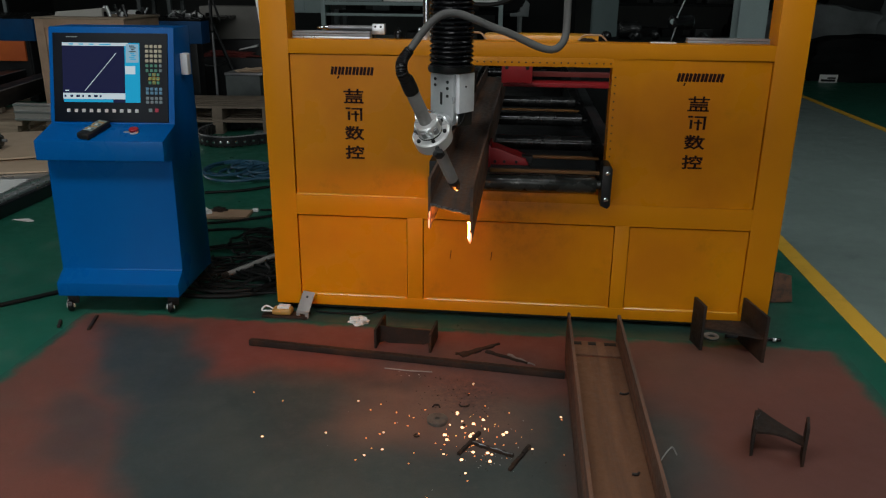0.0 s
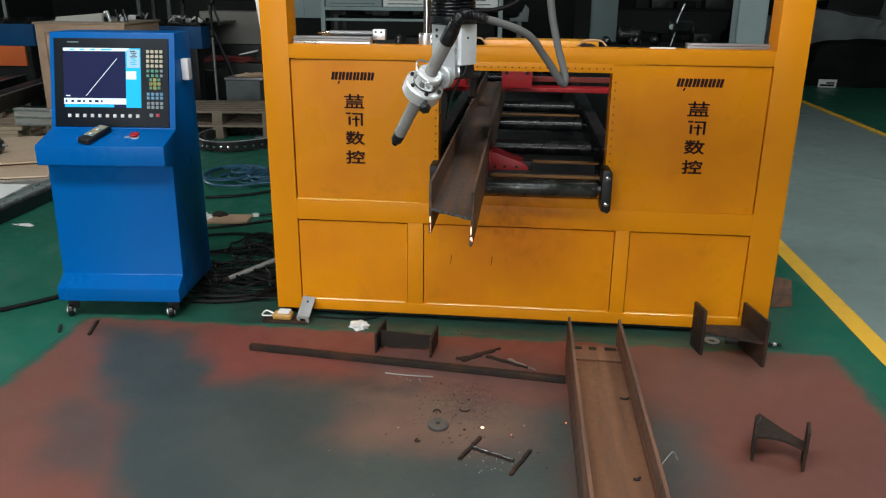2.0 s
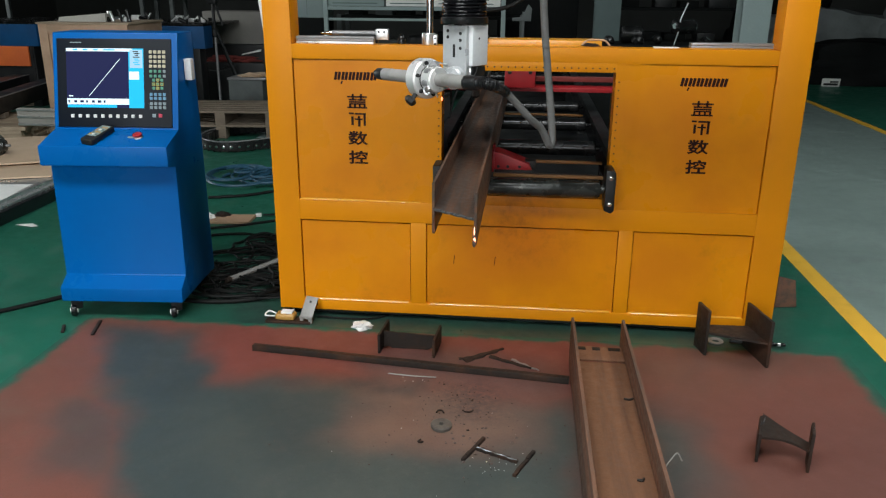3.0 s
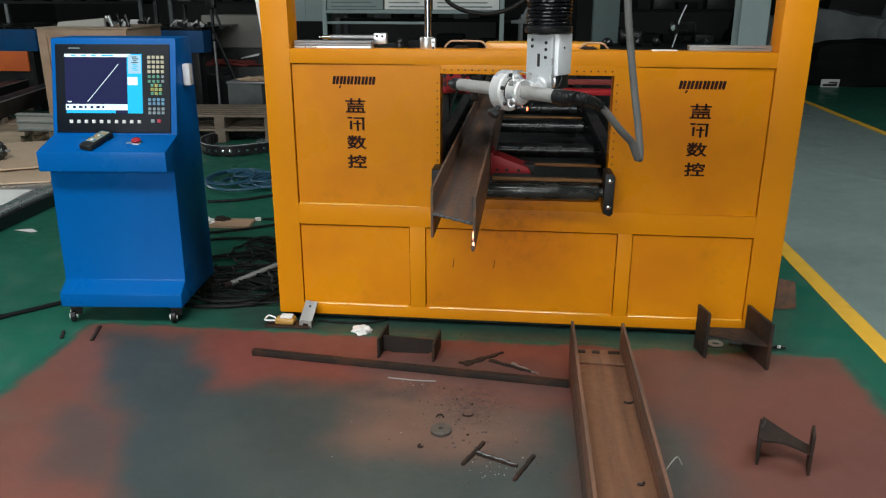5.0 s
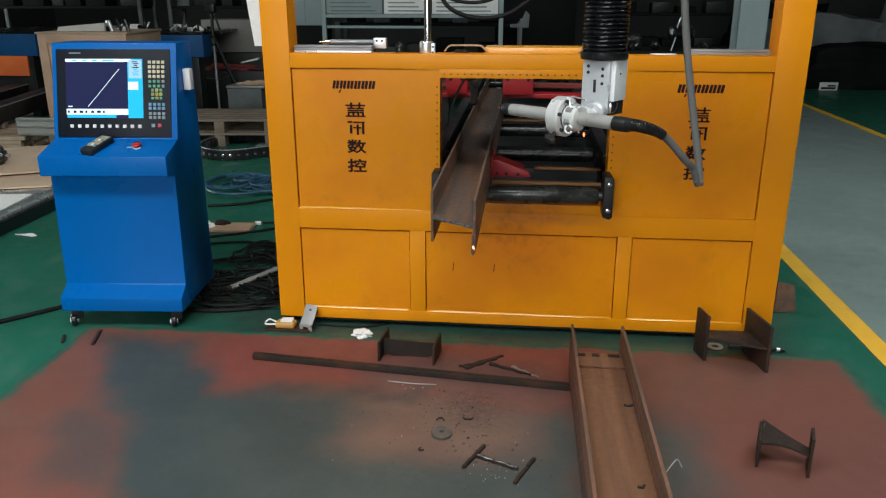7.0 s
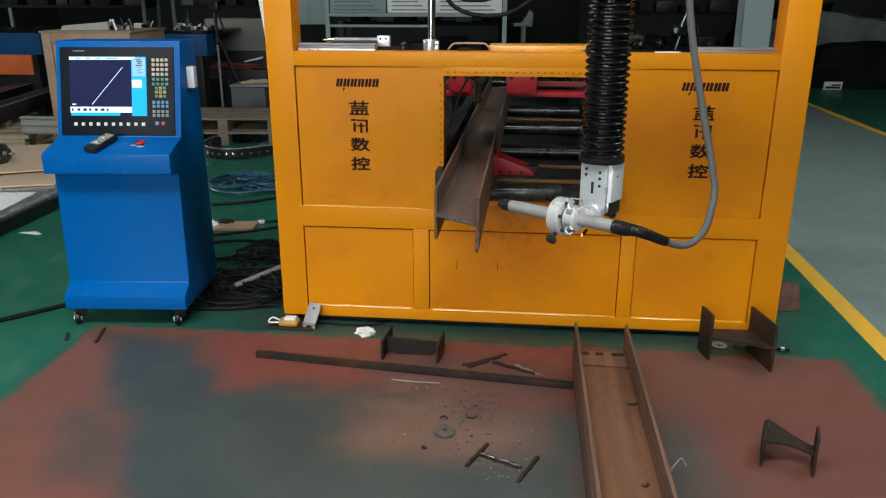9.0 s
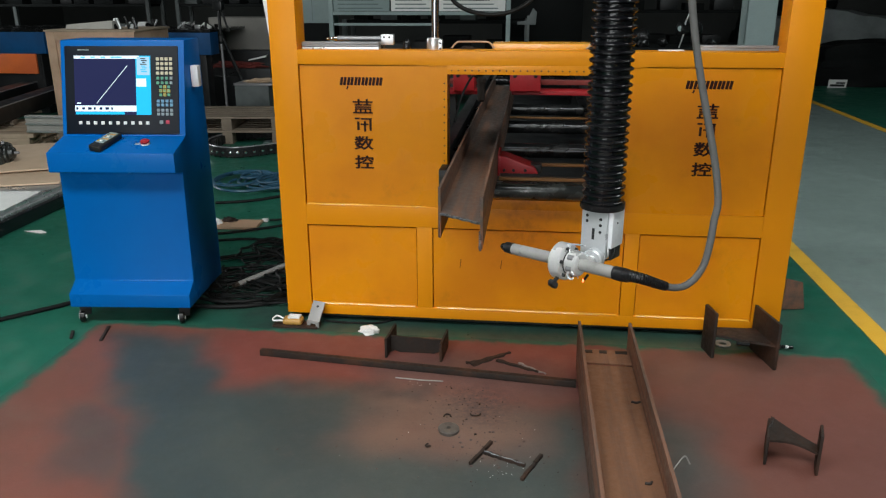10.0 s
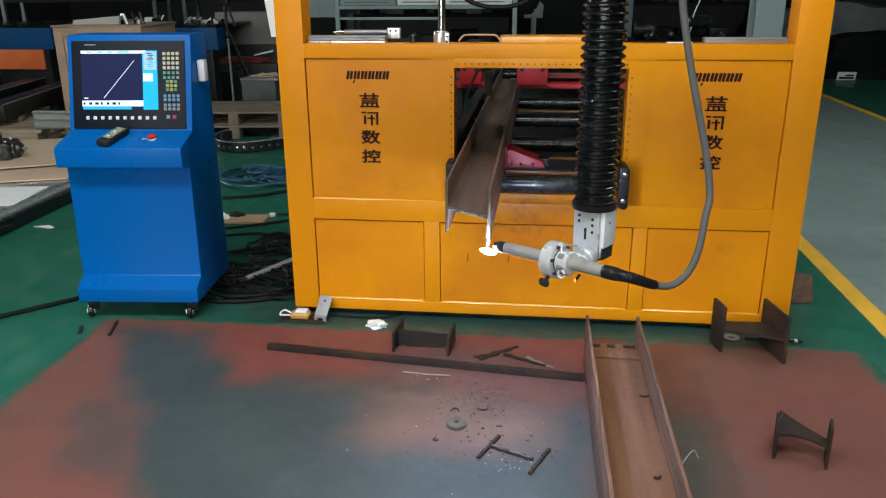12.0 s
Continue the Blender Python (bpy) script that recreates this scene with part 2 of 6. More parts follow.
def red_zone_paint():
    """Red floor paint, scorched and worn to grey concrete where plates are cut and dragged."""
    n = Nodes("red_floor_paint_worn")
    wob = n.node("ShaderNodeTexNoise", Vector=n.coord, Scale=2.6, Detail=3.0, Roughness=0.5).outputs["Color"]
    shift = n.node("ShaderNodeVectorMath", i0=wob, i1=(0.5, 0.5, 0.5))
    shift.operation = "SUBTRACT"
    scaled = n.node("ShaderNodeVectorMath", i0=shift.outputs[0])
    scaled.operation = "SCALE"
    scaled.inputs["Scale"].default_value = 0.34
    moved = n.node("ShaderNodeVectorMath", i0=n.coord, i1=scaled.outputs[0])
    sep = n.node("ShaderNodeSeparateXYZ", Vector=moved.outputs[0])
    x, y = sep.outputs[0], sep.outputs[1]

    def zone(x0, x1, y0, y1, s=0.08):
        m = n.math("MULTIPLY", n.ramp(x, x0 - s, x0 + s), n.ramp(x, x1 - s, x1 + s, 1.0, 0.0))
        m = n.math("MULTIPLY", m, n.ramp(y, y0 - s, y0 + s))
        return n.math("MULTIPLY", m, n.ramp(y, y1 - s, y1 + s, 1.0, 0.0))

    # the worn patch runs on a slant: dragged plates have left their track
    slant = n.math("ADD", x, n.math("MULTIPLY", n.math("ADD", y, 0.8), 0.6))
    slant_b = n.math("ADD", x, n.math("MULTIPLY", n.math("ADD", y, 0.6), 0.5))

    def track(along, lo, hi, y0, y1, s=0.08):
        m = n.math("MULTIPLY", n.ramp(along, lo - s, lo + s), n.ramp(y, y0 - s, y0 + s))
        m = n.math("MULTIPLY", m, n.ramp(y, y1 - s, y1 + s, 1.0, 0.0))
        return n.math("MULTIPLY", m, n.ramp(hi[0], hi[1] - s, hi[1] + s, 1.0, 0.0))

    worn_area = track(slant, -0.43, (x, 1.36), -4.0, -0.63, 0.12)
    worn_area = n.math("MAXIMUM", worn_area, track(slant, -0.42, (slant_b, -0.12), -1.0, -0.25, 0.10))
    worn_area = n.math("MAXIMUM", worn_area, n.math("MULTIPLY", track(slant, -0.66, (slant, -0.40), -1.32, -0.92, 0.10), 0.6))
    worn_area = n.math("MAXIMUM", worn_area, n.math("MULTIPLY", zone(1.45, 1.70, -4.0, -0.68, 0.15), 0.9))
    worn_area = n.math("MAXIMUM", worn_area, n.math("MULTIPLY", zone(0.5, 1.3, -0.62, -0.33, 0.12), 0.5))
    pink = n.math("MULTIPLY", zone(0.58, 1.14, -1.03, -0.55, 0.14), 0.72)
    k = n.math("MULTIPLY", worn_area, n.math("SUBTRACT", 1.0, pink))
    rub = n.noise(7, 7, 0.7)
    k = n.math("MULTIPLY", k, n.ramp(rub, 0.15, 0.42, 0.78, 1.0))
    reds = n.mix(n.ramp(n.noise(1.6, 4), 0.35, 0.7), (0.170, 0.060, 0.044), (0.126, 0.058, 0.043))
    reds = n.mix(n.ramp(n.noise(14, 6, 0.7), 0.5, 0.8, 0.0, 0.4), reds, (0.18, 0.12, 0.09))
    reds = n.mix(n.math("MULTIPLY", zone(-0.25, 1.5, -0.62, 0.2, 0.12), 0.7), reds, (0.200, 0.050, 0.040))
    # reds darker to the right and front: light falloff put into the paint
    right_falloff = n.math("MULTIPLY", zone(1.5, 4.0, -4.0, -0.62, 0.22), n.ramp(n.noise(1.1, 5), 0.3, 0.6, 0.5, 0.95))
    reds = n.mix(right_falloff, reds, (0.132, 0.050, 0.039))
    greys = n.mix(n.ramp(n.noise(1.9, 6), 0.35, 0.7), (0.042, 0.056, 0.056), (0.058, 0.070, 0.065))
    greys = n.mix(n.ramp(n.noise(26, 6, 0.7), 0.5, 0.8, 0.0, 0.3), greys, (0.12, 0.115, 0.10))
    c = n.mix(k, reds, greys)
    dust = n.math("MULTIPLY", zone(0.55, 1.17, -1.06, -0.56, 0.14), n.ramp(n.noise(4, 5), 0.3, 0.65, 0.25, 0.6))
    c = n.mix(dust, c, (0.175, 0.115, 0.088))
    oil = n.math("MULTIPLY", track(slant, -0.40, (slant_b, -0.14), -0.80, -0.27, 0.11), 0.4)
    oil = n.math("MAXIMUM", oil, n.math("MULTIPLY", zone(0.10, 0.28, -0.67, -0.60, 0.05), 0.6))
    oil = n.math("MAXIMUM", oil, n.math("MULTIPLY", zone(0.42, 0.76, -0.66, -0.57, 0.05), 0.7))
    c = n.mix(n.math("MULTIPLY", oil, n.ramp(rub, 0.2, 0.5, 0.6, 1.0)), c, (0.034, 0.043, 0.044))
    soot = n.math("MULTIPLY", zone(0.84, 1.08, -0.80, -0.55, 0.12), n.ramp(n.noise(38, 7, 0.8), 0.36, 0.62))
    c = n.mix(n.math("MULTIPLY", soot, 0.8), c, (0.026, 0.028, 0.034))
    c = n.mix(n.ramp(n.noise(150, 3), 0.5, 0.8, 0.0, 0.3), c, (0.03, 0.026, 0.024))
    # the paint's border is rubbed off in patches down to the green coat
    edge = n.node("ShaderNodeSeparateXYZ", Vector=n.coord)
    frayed = n.math("MULTIPLY", n.math("SUBTRACT", n.noise(5.5, 6, 0.65), 0.5), 0.16)
    ex, ey = n.math("ADD", edge.outputs[0], frayed), n.math("ADD", edge.outputs[1], frayed)
    inside = n.math("MULTIPLY", n.ramp(ex, -0.855, -0.80), n.ramp(ex, 2.39, 2.455, 1.0, 0.0))
    inside = n.math("MULTIPLY", inside, n.ramp(ey, -0.175, -0.135, 1.0, 0.0))
    under = n.mix(n.ramp(n.noise(9, 5, 0.65), 0.35, 0.7), (0.015, 0.105, 0.068), (0.024, 0.070, 0.052))
    c = n.mix(inside, under, c)
    n.bump(n.math("ADD", rub, n.noise(90, 4)), 0.14, 0.002)
    return n.done(c, n.ramp(rub, 0.3, 0.75, 0.46, 0.68), Specular_IOR_Level=0.35)


GREEN = floor_paint("green_floor_paint", (0.016, 0.128, 0.082), (0.013, 0.098, 0.064), (0.055, 0.13, 0.095), grime_shade=True)
RED_ZONE = red_zone_paint()
AISLE = floor_paint("grey_aisle_paint", (0.21, 0.275, 0.258), (0.17, 0.225, 0.212), (0.12, 0.14, 0.14), 0.36)
LINE = floor_paint("yellow_line_paint", (0.84, 0.48, 0.045), (0.74, 0.41, 0.04), (0.45, 0.28, 0.06), 0.45)


# ---- mesh helpers ----
def finish(bm, smooth=35):
    bmesh.ops.recalc_face_normals(bm, faces=bm.faces)
    for f in bm.faces:
        f.smooth = True
    for e in bm.edges:
        if len(e.link_faces) != 2 or e.calc_face_angle(0) > radians(smooth):
            e.smooth = False
    return bm


def link(name, bm, material, parent=None, m=None):
    finish(bm)
    me = bpy.data.meshes.new(name)
    bm.to_mesh(me)
    bm.free()
    for one in material if isinstance(material, (list, tuple)) else [material]:
        me.materials.append(one)
    ob = new(name, me)
    if parent:
        ob.parent = parent
    if m is not None:
        ob.matrix_basis = m
    return ob


def part(name, bm, material, parent, label="", m=None):
    ob = link(name, bm, material, parent, m)
    if label:
        tagged(ob, label)
    return ob


def thing(name, label, category, at=None, group="", kind=""):
    ob = new(name)
    ob.empty_display_size = 0.1
    if at is not None:
        ob.matrix_basis = at
    return tagged(ob, label, category, group, kind)


def solid(name, bm, material, label, category, m=None, group="", kind=""):
    return tagged(link(name, bm, material, None, m), label, category, group, kind)


def box(x0, x1, y0, y1, z0, z1, bevel=0.0, bm=None, seg=2, m=None, mat=0):
    one = bmesh.new()
    bmesh.ops.create_cube(one, size=1.0)
    for v in one.verts:
        v.co = Vector((x0 if v.co.x < 0 else x1, y0 if v.co.y < 0 else y1, z0 if v.co.z < 0 else z1))
    if bevel > 0:
        b = min(bevel, 0.45 * min(x1 - x0, y1 - y0, z1 - z0))
        bmesh.ops.bevel(one, geom=one.edges[:], offset=b, segments=seg, profile=0.6, affect="EDGES")
    return into(one, bm, m, mat)


def into(one, bm=None, m=None, mat=0):
    if m is not None:
        one.transform(m)
    if mat:
        for f in one.faces:
            f.material_index = mat
    if bm is None:
        return one
    tmp = bpy.data.meshes.new("tmp")
    one.to_mesh(tmp)
    one.free()
    bm.from_mesh(tmp)
    bpy.data.meshes.remove(tmp)
    return bm


def lathe(profile, steps=24, bm=None, m=None, closed=True, mat=0):
    """Turns (radius, height) pairs about the z axis."""
    one = bmesh.new()
    rings = []
    for r, z in profile:
        rings.append([one.verts.new((r * math.cos(2 * math.pi * i / steps), r * math.sin(2 * math.pi * i / steps), z)) for i in range(steps)])
    for a, b in zip(rings, rings[1:]):
        for i in range(steps):
            one.faces.new((a[i], a[(i + 1) % steps], b[(i + 1) % steps], b[i]))
    if closed:
        one.faces.new(rings[0][::-1])
        one.faces.new(rings[-1])
    return into(one, bm, m, mat)


def along(a, b):
    """The pose whose z axis runs from a towards b, at a."""
    a, b = Vector(a), Vector(b)
    return Matrix.Translation(a) @ (b - a).to_track_quat("Z", "Y").to_matrix().to_4x4()


def rod(a, b, r, steps=16, bm=None, bevel=0.15, mat=0):
    h = (Vector(b) - Vector(a)).length
    e = min(r * bevel, h * 0.3)
    return lathe([(r - e, 0), (r, e), (r, h - e), (r - e, h)], steps, bm, along(a, b), mat=mat)


def spline(points, per=8):
    """Points on a Catmull-Rom curve through the given ones."""
    p = [Vector(q) for q in points]
    p = [2 * p[0] - p[1], *p, 2 * p[-1] - p[-2]]
    out = []
    for i in range(1, len(p) - 2):
        a, b, c, d = p[i - 1:i + 3]
        for k in range(per):
            t = k / per
            out.append(0.5 * (2 * b + (c - a) * t + (2 * a - 5 * b + 4 * c - d) * t * t + (3 * b - a - 3 * c + d) * t ** 3))
    return out + [p[-2]]


def tube(points, r, steps=8, bm=None, mat=0):
    one = bmesh.new()
    pts = [Vector(q) for q in points]
    rings, side = [], None
    for i, q in enumerate(pts):
        d = (pts[min(i + 1, len(pts) - 1)] - pts[max(i - 1, 0)]).normalized()
        if side is None:
            side = d.orthogonal().normalized()
        side = (side - d * side.dot(d)).normalized()
        up = d.cross(side)
        rings.append([one.verts.new(q + r * (math.cos(2 * math.pi * k / steps) * side + math.sin(2 * math.pi * k / steps) * up)) for k in range(steps)])
    for a, b in zip(rings, rings[1:]):
        for k in range(steps):
            one.faces.new((a[k], a[(k + 1) % steps], b[(k + 1) % steps], b[k]))
    one.faces.new(rings[0][::-1]), one.faces.new(rings[-1])
    return into(one, bm, None, mat)


def extrude(outline, y0, y1, bevel=0.0, bm=None, m=None, mat=0):
    """A prism: an outline of (x, z) pairs, run from y0 to y1."""
    one = bmesh.new()
    a = [one.verts.new((x, y0, z)) for x, z in outline]
    b = [one.verts.new((x, y1, z)) for x, z in outline]
    n = len(a)
    for i in range(n):
        one.faces.new((a[i], a[(i + 1) % n], b[(i + 1) % n], b[i]))
    one.faces.new(a[::-1]), one.faces.new(b)
    bmesh.ops.recalc_face_normals(one, faces=one.faces)
    if bevel:
        bmesh.ops.bevel(one, geom=one.edges[:], offset=bevel, segments=2, profile=0.6, affect="EDGES")
    return into(one, bm, m, mat)


# ---- the hall ----
def structure(name, bm, material, label, category):
    return solid(name, bm, material, label, category, kind="structure")


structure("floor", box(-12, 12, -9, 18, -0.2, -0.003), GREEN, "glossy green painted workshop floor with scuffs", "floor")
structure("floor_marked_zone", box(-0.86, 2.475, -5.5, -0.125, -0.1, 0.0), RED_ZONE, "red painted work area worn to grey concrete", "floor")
structure("aisle", box(2.710, 4.93, -9, 18, -0.1, -0.0015), AISLE, "grey painted aisle between yellow lines", "floor")
structure("floor_line_1", box(2.612, 2.708, -9, 18, -0.1, 0.0), LINE, "yellow floor marking line beside the aisle", "floor marking")
structure("floor_line_2", box(4.935, 5.03, -9, 18, -0.1, 0.0), LINE, "yellow floor marking line beside the aisle", "floor marking")
structure("wall_north", box(-12, 12, 18, 18.25, -0.2, 6.2), WALL, "dark far wall of the workshop hall", "wall")
structure("wall_west", box(-12.25, -12, -9, 18, -0.2, 6.2), WALL, "dark side wall of the workshop hall", "wall")
structure("wall_east", box(12, 12.25, -9, 18, -0.2, 6.2), WALL, "dark side wall of the workshop hall", "wall")
# south wall and roof stay unseen and close the hall without openings
structure("wall_south", box(-12, 12, -9.25, -9, -0.2, 6.2), WALL, "plain dark hall wall behind the viewer", "wall")
structure("ceiling", box(-12.25, 12.25, -9.25, 18.25, 6.2, 6.4), WALL, "plain dark workshop roof", "ceiling")


# ---- the cutting machine ----
W = 2.2


def cutting_machine():
    top = thing("cutting_machine", "large yellow steel beam-cutting machine with a window-like opening", "cutting machine", pose(0, 0, 0))
    f = 0.009  # depth of the sunk panels
    b = 0.0008

    def member(name, x0, x1, z0, z1, y1=0.10, paint=YELLOW):
        return part(name, box(x0, x1, 0, y1, z0, z1, b), paint, top)

    member("post", 0, 0.115, 0.032, 2.3, 0.125)
    member("post", W - 0.122, W, 0.032, 2.3, 0.125)
    member("bottom_rail", 0.115, W - 0.122, 0.032, 0.082)
    member("middle_rail", 0.115, W - 0.122, 0.464, 0.556)
    member("top_rail", 0.115, W - 0.122, 1.163, 1.222)
    member("upright", 0.612, 0.681, 0.082, 0.464)
    member("upright", 1.516, 1.577, 0.082, 0.464)
    for x0, x1 in ((0.650, 0.747), (1.453, 1.549)):
        part("window_jamb", box(x0, x1, 0.006, 0.10, 0.556, 1.156), YELLOW_PANEL, top)
        part("jamb_head", box(x0, x1, 0.0006, 0.10, 1.1565, 1.163), YELLOW_PANEL, top)
    member("window_head", 0.747, 1.453, 1.127, 1.163)
    member("window_sill", 0.747, 1.453, 0.556, 0.600)
    for x0, x1, z0, z1, left, right in ((0.115, 0.612, 0.082, 0.464, f, f), (0.681, 1.516, 0.082, 0.464, f, f), (1.577, W - 0.122, 0.082, 0.464, f, f),
                                        (0.115, 0.662, 0.556, 1.163, f, 0.0), (1.537, W - 0.122, 0.556, 1.163, 0.0, f)):
        # the upper sheets curve from the outer posts to lie flush along the window, and run on over its jambs
        deep = 0.08 if left == right else 0.004
        bm = box(x0 + 0.0035 if left else 1.453, x1 - 0.0035 if right else 0.747, 0.0, deep, z0 - 0.002, z1 - (0.007 if left == right else 0.0045))
        if left != right:
            bmesh.ops.subdivide_edges(bm, edges=[e for e in bm.edges if abs(e.verts[0].co.x - e.verts[1].co.x) > 0.1], cuts=44)
        for v in bm.verts:
            k = min(max((v.co.x - x0) / (x1 - x0), 0.0), 1.0)
            edge = min((1 - k if left else k) / 0.03, 1.0)  # a soft pressed step beside the jamb
            v.co.y += (f if left == right else left * (1 - k) ** 2 + right * k ** 2 + 0.0022 * edge) + 0.0006
        part("panel", bm, YELLOW_PANEL, top)
    # thin weld ledges that catch the light along the lower panel edges
    for x0, x1, z in ((0.12, 0.60, 0.087), (0.70, 1.50, 0.087), (1.585, 2.07, 0.087), (0.12, 0.655, 0.561)):
        part("ledge", box(x0, x1, -0.0048, 0.0048, -0.0048, 0.0048, 0.001, m=pose(0, 0.0058, z - 0.0045, 45)), YELLOW_EDGE, top)
    # housing behind the front: side boxes, top tray and the kick space
    part("side_box", box(0.01, 0.70, 0.10, 0.34, 0.03, 1.205, 0.004), YELLOW, top)
    part("side_box", box(1.50, W - 0.01, 0.10, 0.34, 0.03, 1.205, 0.004), YELLOW, top)
    part("base_box", box(0.70, 1.50, 0.10, 0.34, 0.03, 0.56, 0.004), YELLOW, top)
    part("top_tray", box(0.70, 1.50, 0.10, 0.30, 1.165, 1.21, 0.003), YELLOW, top)
    # near-black block in the kick space; its colour holds the shade there
    part("kick_shade_block", box(0.04, W - 0.04, 0.05, 0.33, 0.0, 0.034), SHADOW_GAP, top)
    part("gantry_beam", box(0.0, W, -1.20, -1.02, 2.10, 2.30, 0.01), YELLOW, top)
    part("gantry_arm", box(0.0, 0.12, -1.02, 0.0, 2.12, 2.28, 0.006), YELLOW, top)
    part("gantry_arm", box(W - 0.12, W, -1.02, 0.0, 2.12, 2.28, 0.006), YELLOW, top)
    # rivets round the opening
    me = None
    spots = [(0.765 + 0.0283 * i, 1.143) for i in range(25)] + [(x, 0.70 + 0.0325 * i) for x in (0.735, 1.467) for i in range(13)]
    for x, z in spots:
        if me is None:
            o = part("rivet", lathe([(0.0034, 0), (0.0034, 0.001), (0.002, 0.002)], 8, m=pose(0, 0, 0, 90)), HOLE, top, m=pose(x, 0.0, z))
            me = o.data
        else:
            o = new("rivet", me)
            o.parent, o.matrix_basis = top, pose(x, 0.0, z)
    # raised rear cover strip on top
    part("rear_cover", box(0.925, 1.40, 0.13, 0.29, 1.21, 1.243, 0.003), YELLOW_EDGE, top)
    return top


def strokes(bars, height, depth=0.004):
    """Raised print made of slanted bars: (x0, z0, x1, z1, width)."""
    bm = bmesh.new()
    for x0, z0, x1, z1, w in bars:
        a, c = Vector((x0, 0, z0)) * height, Vector((x1, 0, z1)) * height
        d = (c - a).normalized()
        s = Vector((-d.z, 0, d.x)) * w * height / 2
        a, c = a - d * w * height * 0.3, c + d * w * height * 0.3
        v = [bm.verts.new(q + Vector((0, y, 0))) for y in (0.0008, -depth) for q in (a - s, c - s, c + s, a + s)]
        for k in ((0, 1, 2, 3), (7, 6, 5, 4), (0, 4, 5, 1), (1, 5, 6, 2), (2, 6, 7, 3), (3, 7, 4, 0)):
            bm.faces.new([v[i] for i in k])
    return bm


def machine_print(machine):
    # the maker's mark, as a row of heavy slanted bars with a tail under the second
    emblem = [[(x + d, 0.08, x + d + 0.16, 0.92, 0.36)] for x in (0.08, 1.06, 2.04, 3.02, 4.0, 4.98) for d in (0.0, 0.46)]
    emblem[2].append((1.0, -0.22, 0.86, -0.50, 0.20))
    mark_a = [(0.0, 0.82, 1, 0.82, 0.1), (0.28, 1, 0.28, 0.68, 0.1), (0.72, 1, 0.72, 0.68, 0.1), (0.1, 0.60, 0.45, 0.60, 0.10), (0.55, 0.60, 0.92, 0.60, 0.10), (0.1, 0.44, 0.92, 0.44, 0.10),
              (0.12, 0.3, 0.9, 0.3, 0.09), (0.12, 0.3, 0.12, 0.04, 0.09), (0.38, 0.3, 0.38, 0.04, 0.09), (0.64, 0.3, 0.64, 0.04, 0.09), (0.9, 0.3, 0.9, 0.04, 0.09), (0.0, 0.03, 1, 0.03, 0.1)]
    mark_b = [(0.06, 0.92, 0.24, 0.92, 0.12), (0.2, 0.66, 0.2, 0.1, 0.12), (0.38, 0.9, 0.9, 0.9, 0.11), (0.86, 0.9, 0.86, 0.06, 0.11),
              (0.56, 0.70, 0.56, 0.0, 0.11), (0.36, 0.5, 0.72, 0.5, 0.1)]
    flat = Matrix.Diagonal((1, 1, 0.72, 1))
    for x, z in ((0.806, 0.30), (0.987, 0.30)):
        part("scratch", box(-0.0015, 0.0015, -0.0008, 0.0012, -0.02, 0.02, 0, m=pose(x, 0.0093, z, 0, 6)), PRINT, machine, "dark scratch in the paint")
    for x in (0.294, 1.712):
        for b in emblem:
            at = x + b[0][0] * 0.0315  # each bar lies on the curved sheet
            sink = 0.009 * ((0.662 - at) / 0.547) ** 2 if x < 1 else 0.009 * ((at - 1.537) / 0.541) ** 2
            part("emblem_mark", strokes(b, 0.0315, 0.0016), PRINT, machine, "dark slanted mark printed on yellow paint", pose(x, sink + 0.0026, 1.079))
    for x in (0.347, 1.766):
        part("printed_sign", strokes(mark_a, 0.080), PRINT, machine, "dark printed sign", pose(x, 0.0050, 0.962) @ flat)
        part("printed_sign", strokes(mark_b, 0.080), PRINT, machine, "dark printed sign", pose(x + 0.002, 0.0050, 0.886) @ flat)
        for k, (word, z) in enumerate((("数", 0.811), ("控", 0.727))):
            cu = bpy.data.curves.new("lettering", "FONT")
            cu.body, cu.size, cu.extrude, cu.offset = word, 0.085, 0.0025, 0.0009
            cu.bevel_depth, cu.bevel_resolution = 0.0008, 0
            o = new("lettering", cu)
            o.data.materials.append(PRINT)
            o.parent, o.matrix_basis = machine, pose(x - 0.003, 0.0046, z, 90) @ Matrix.Diagonal((1, 0.72, 1, 1))
            tagged(o, "dark printed character")


MACHINE = cutting_machine()
machine_print(MACHINE)


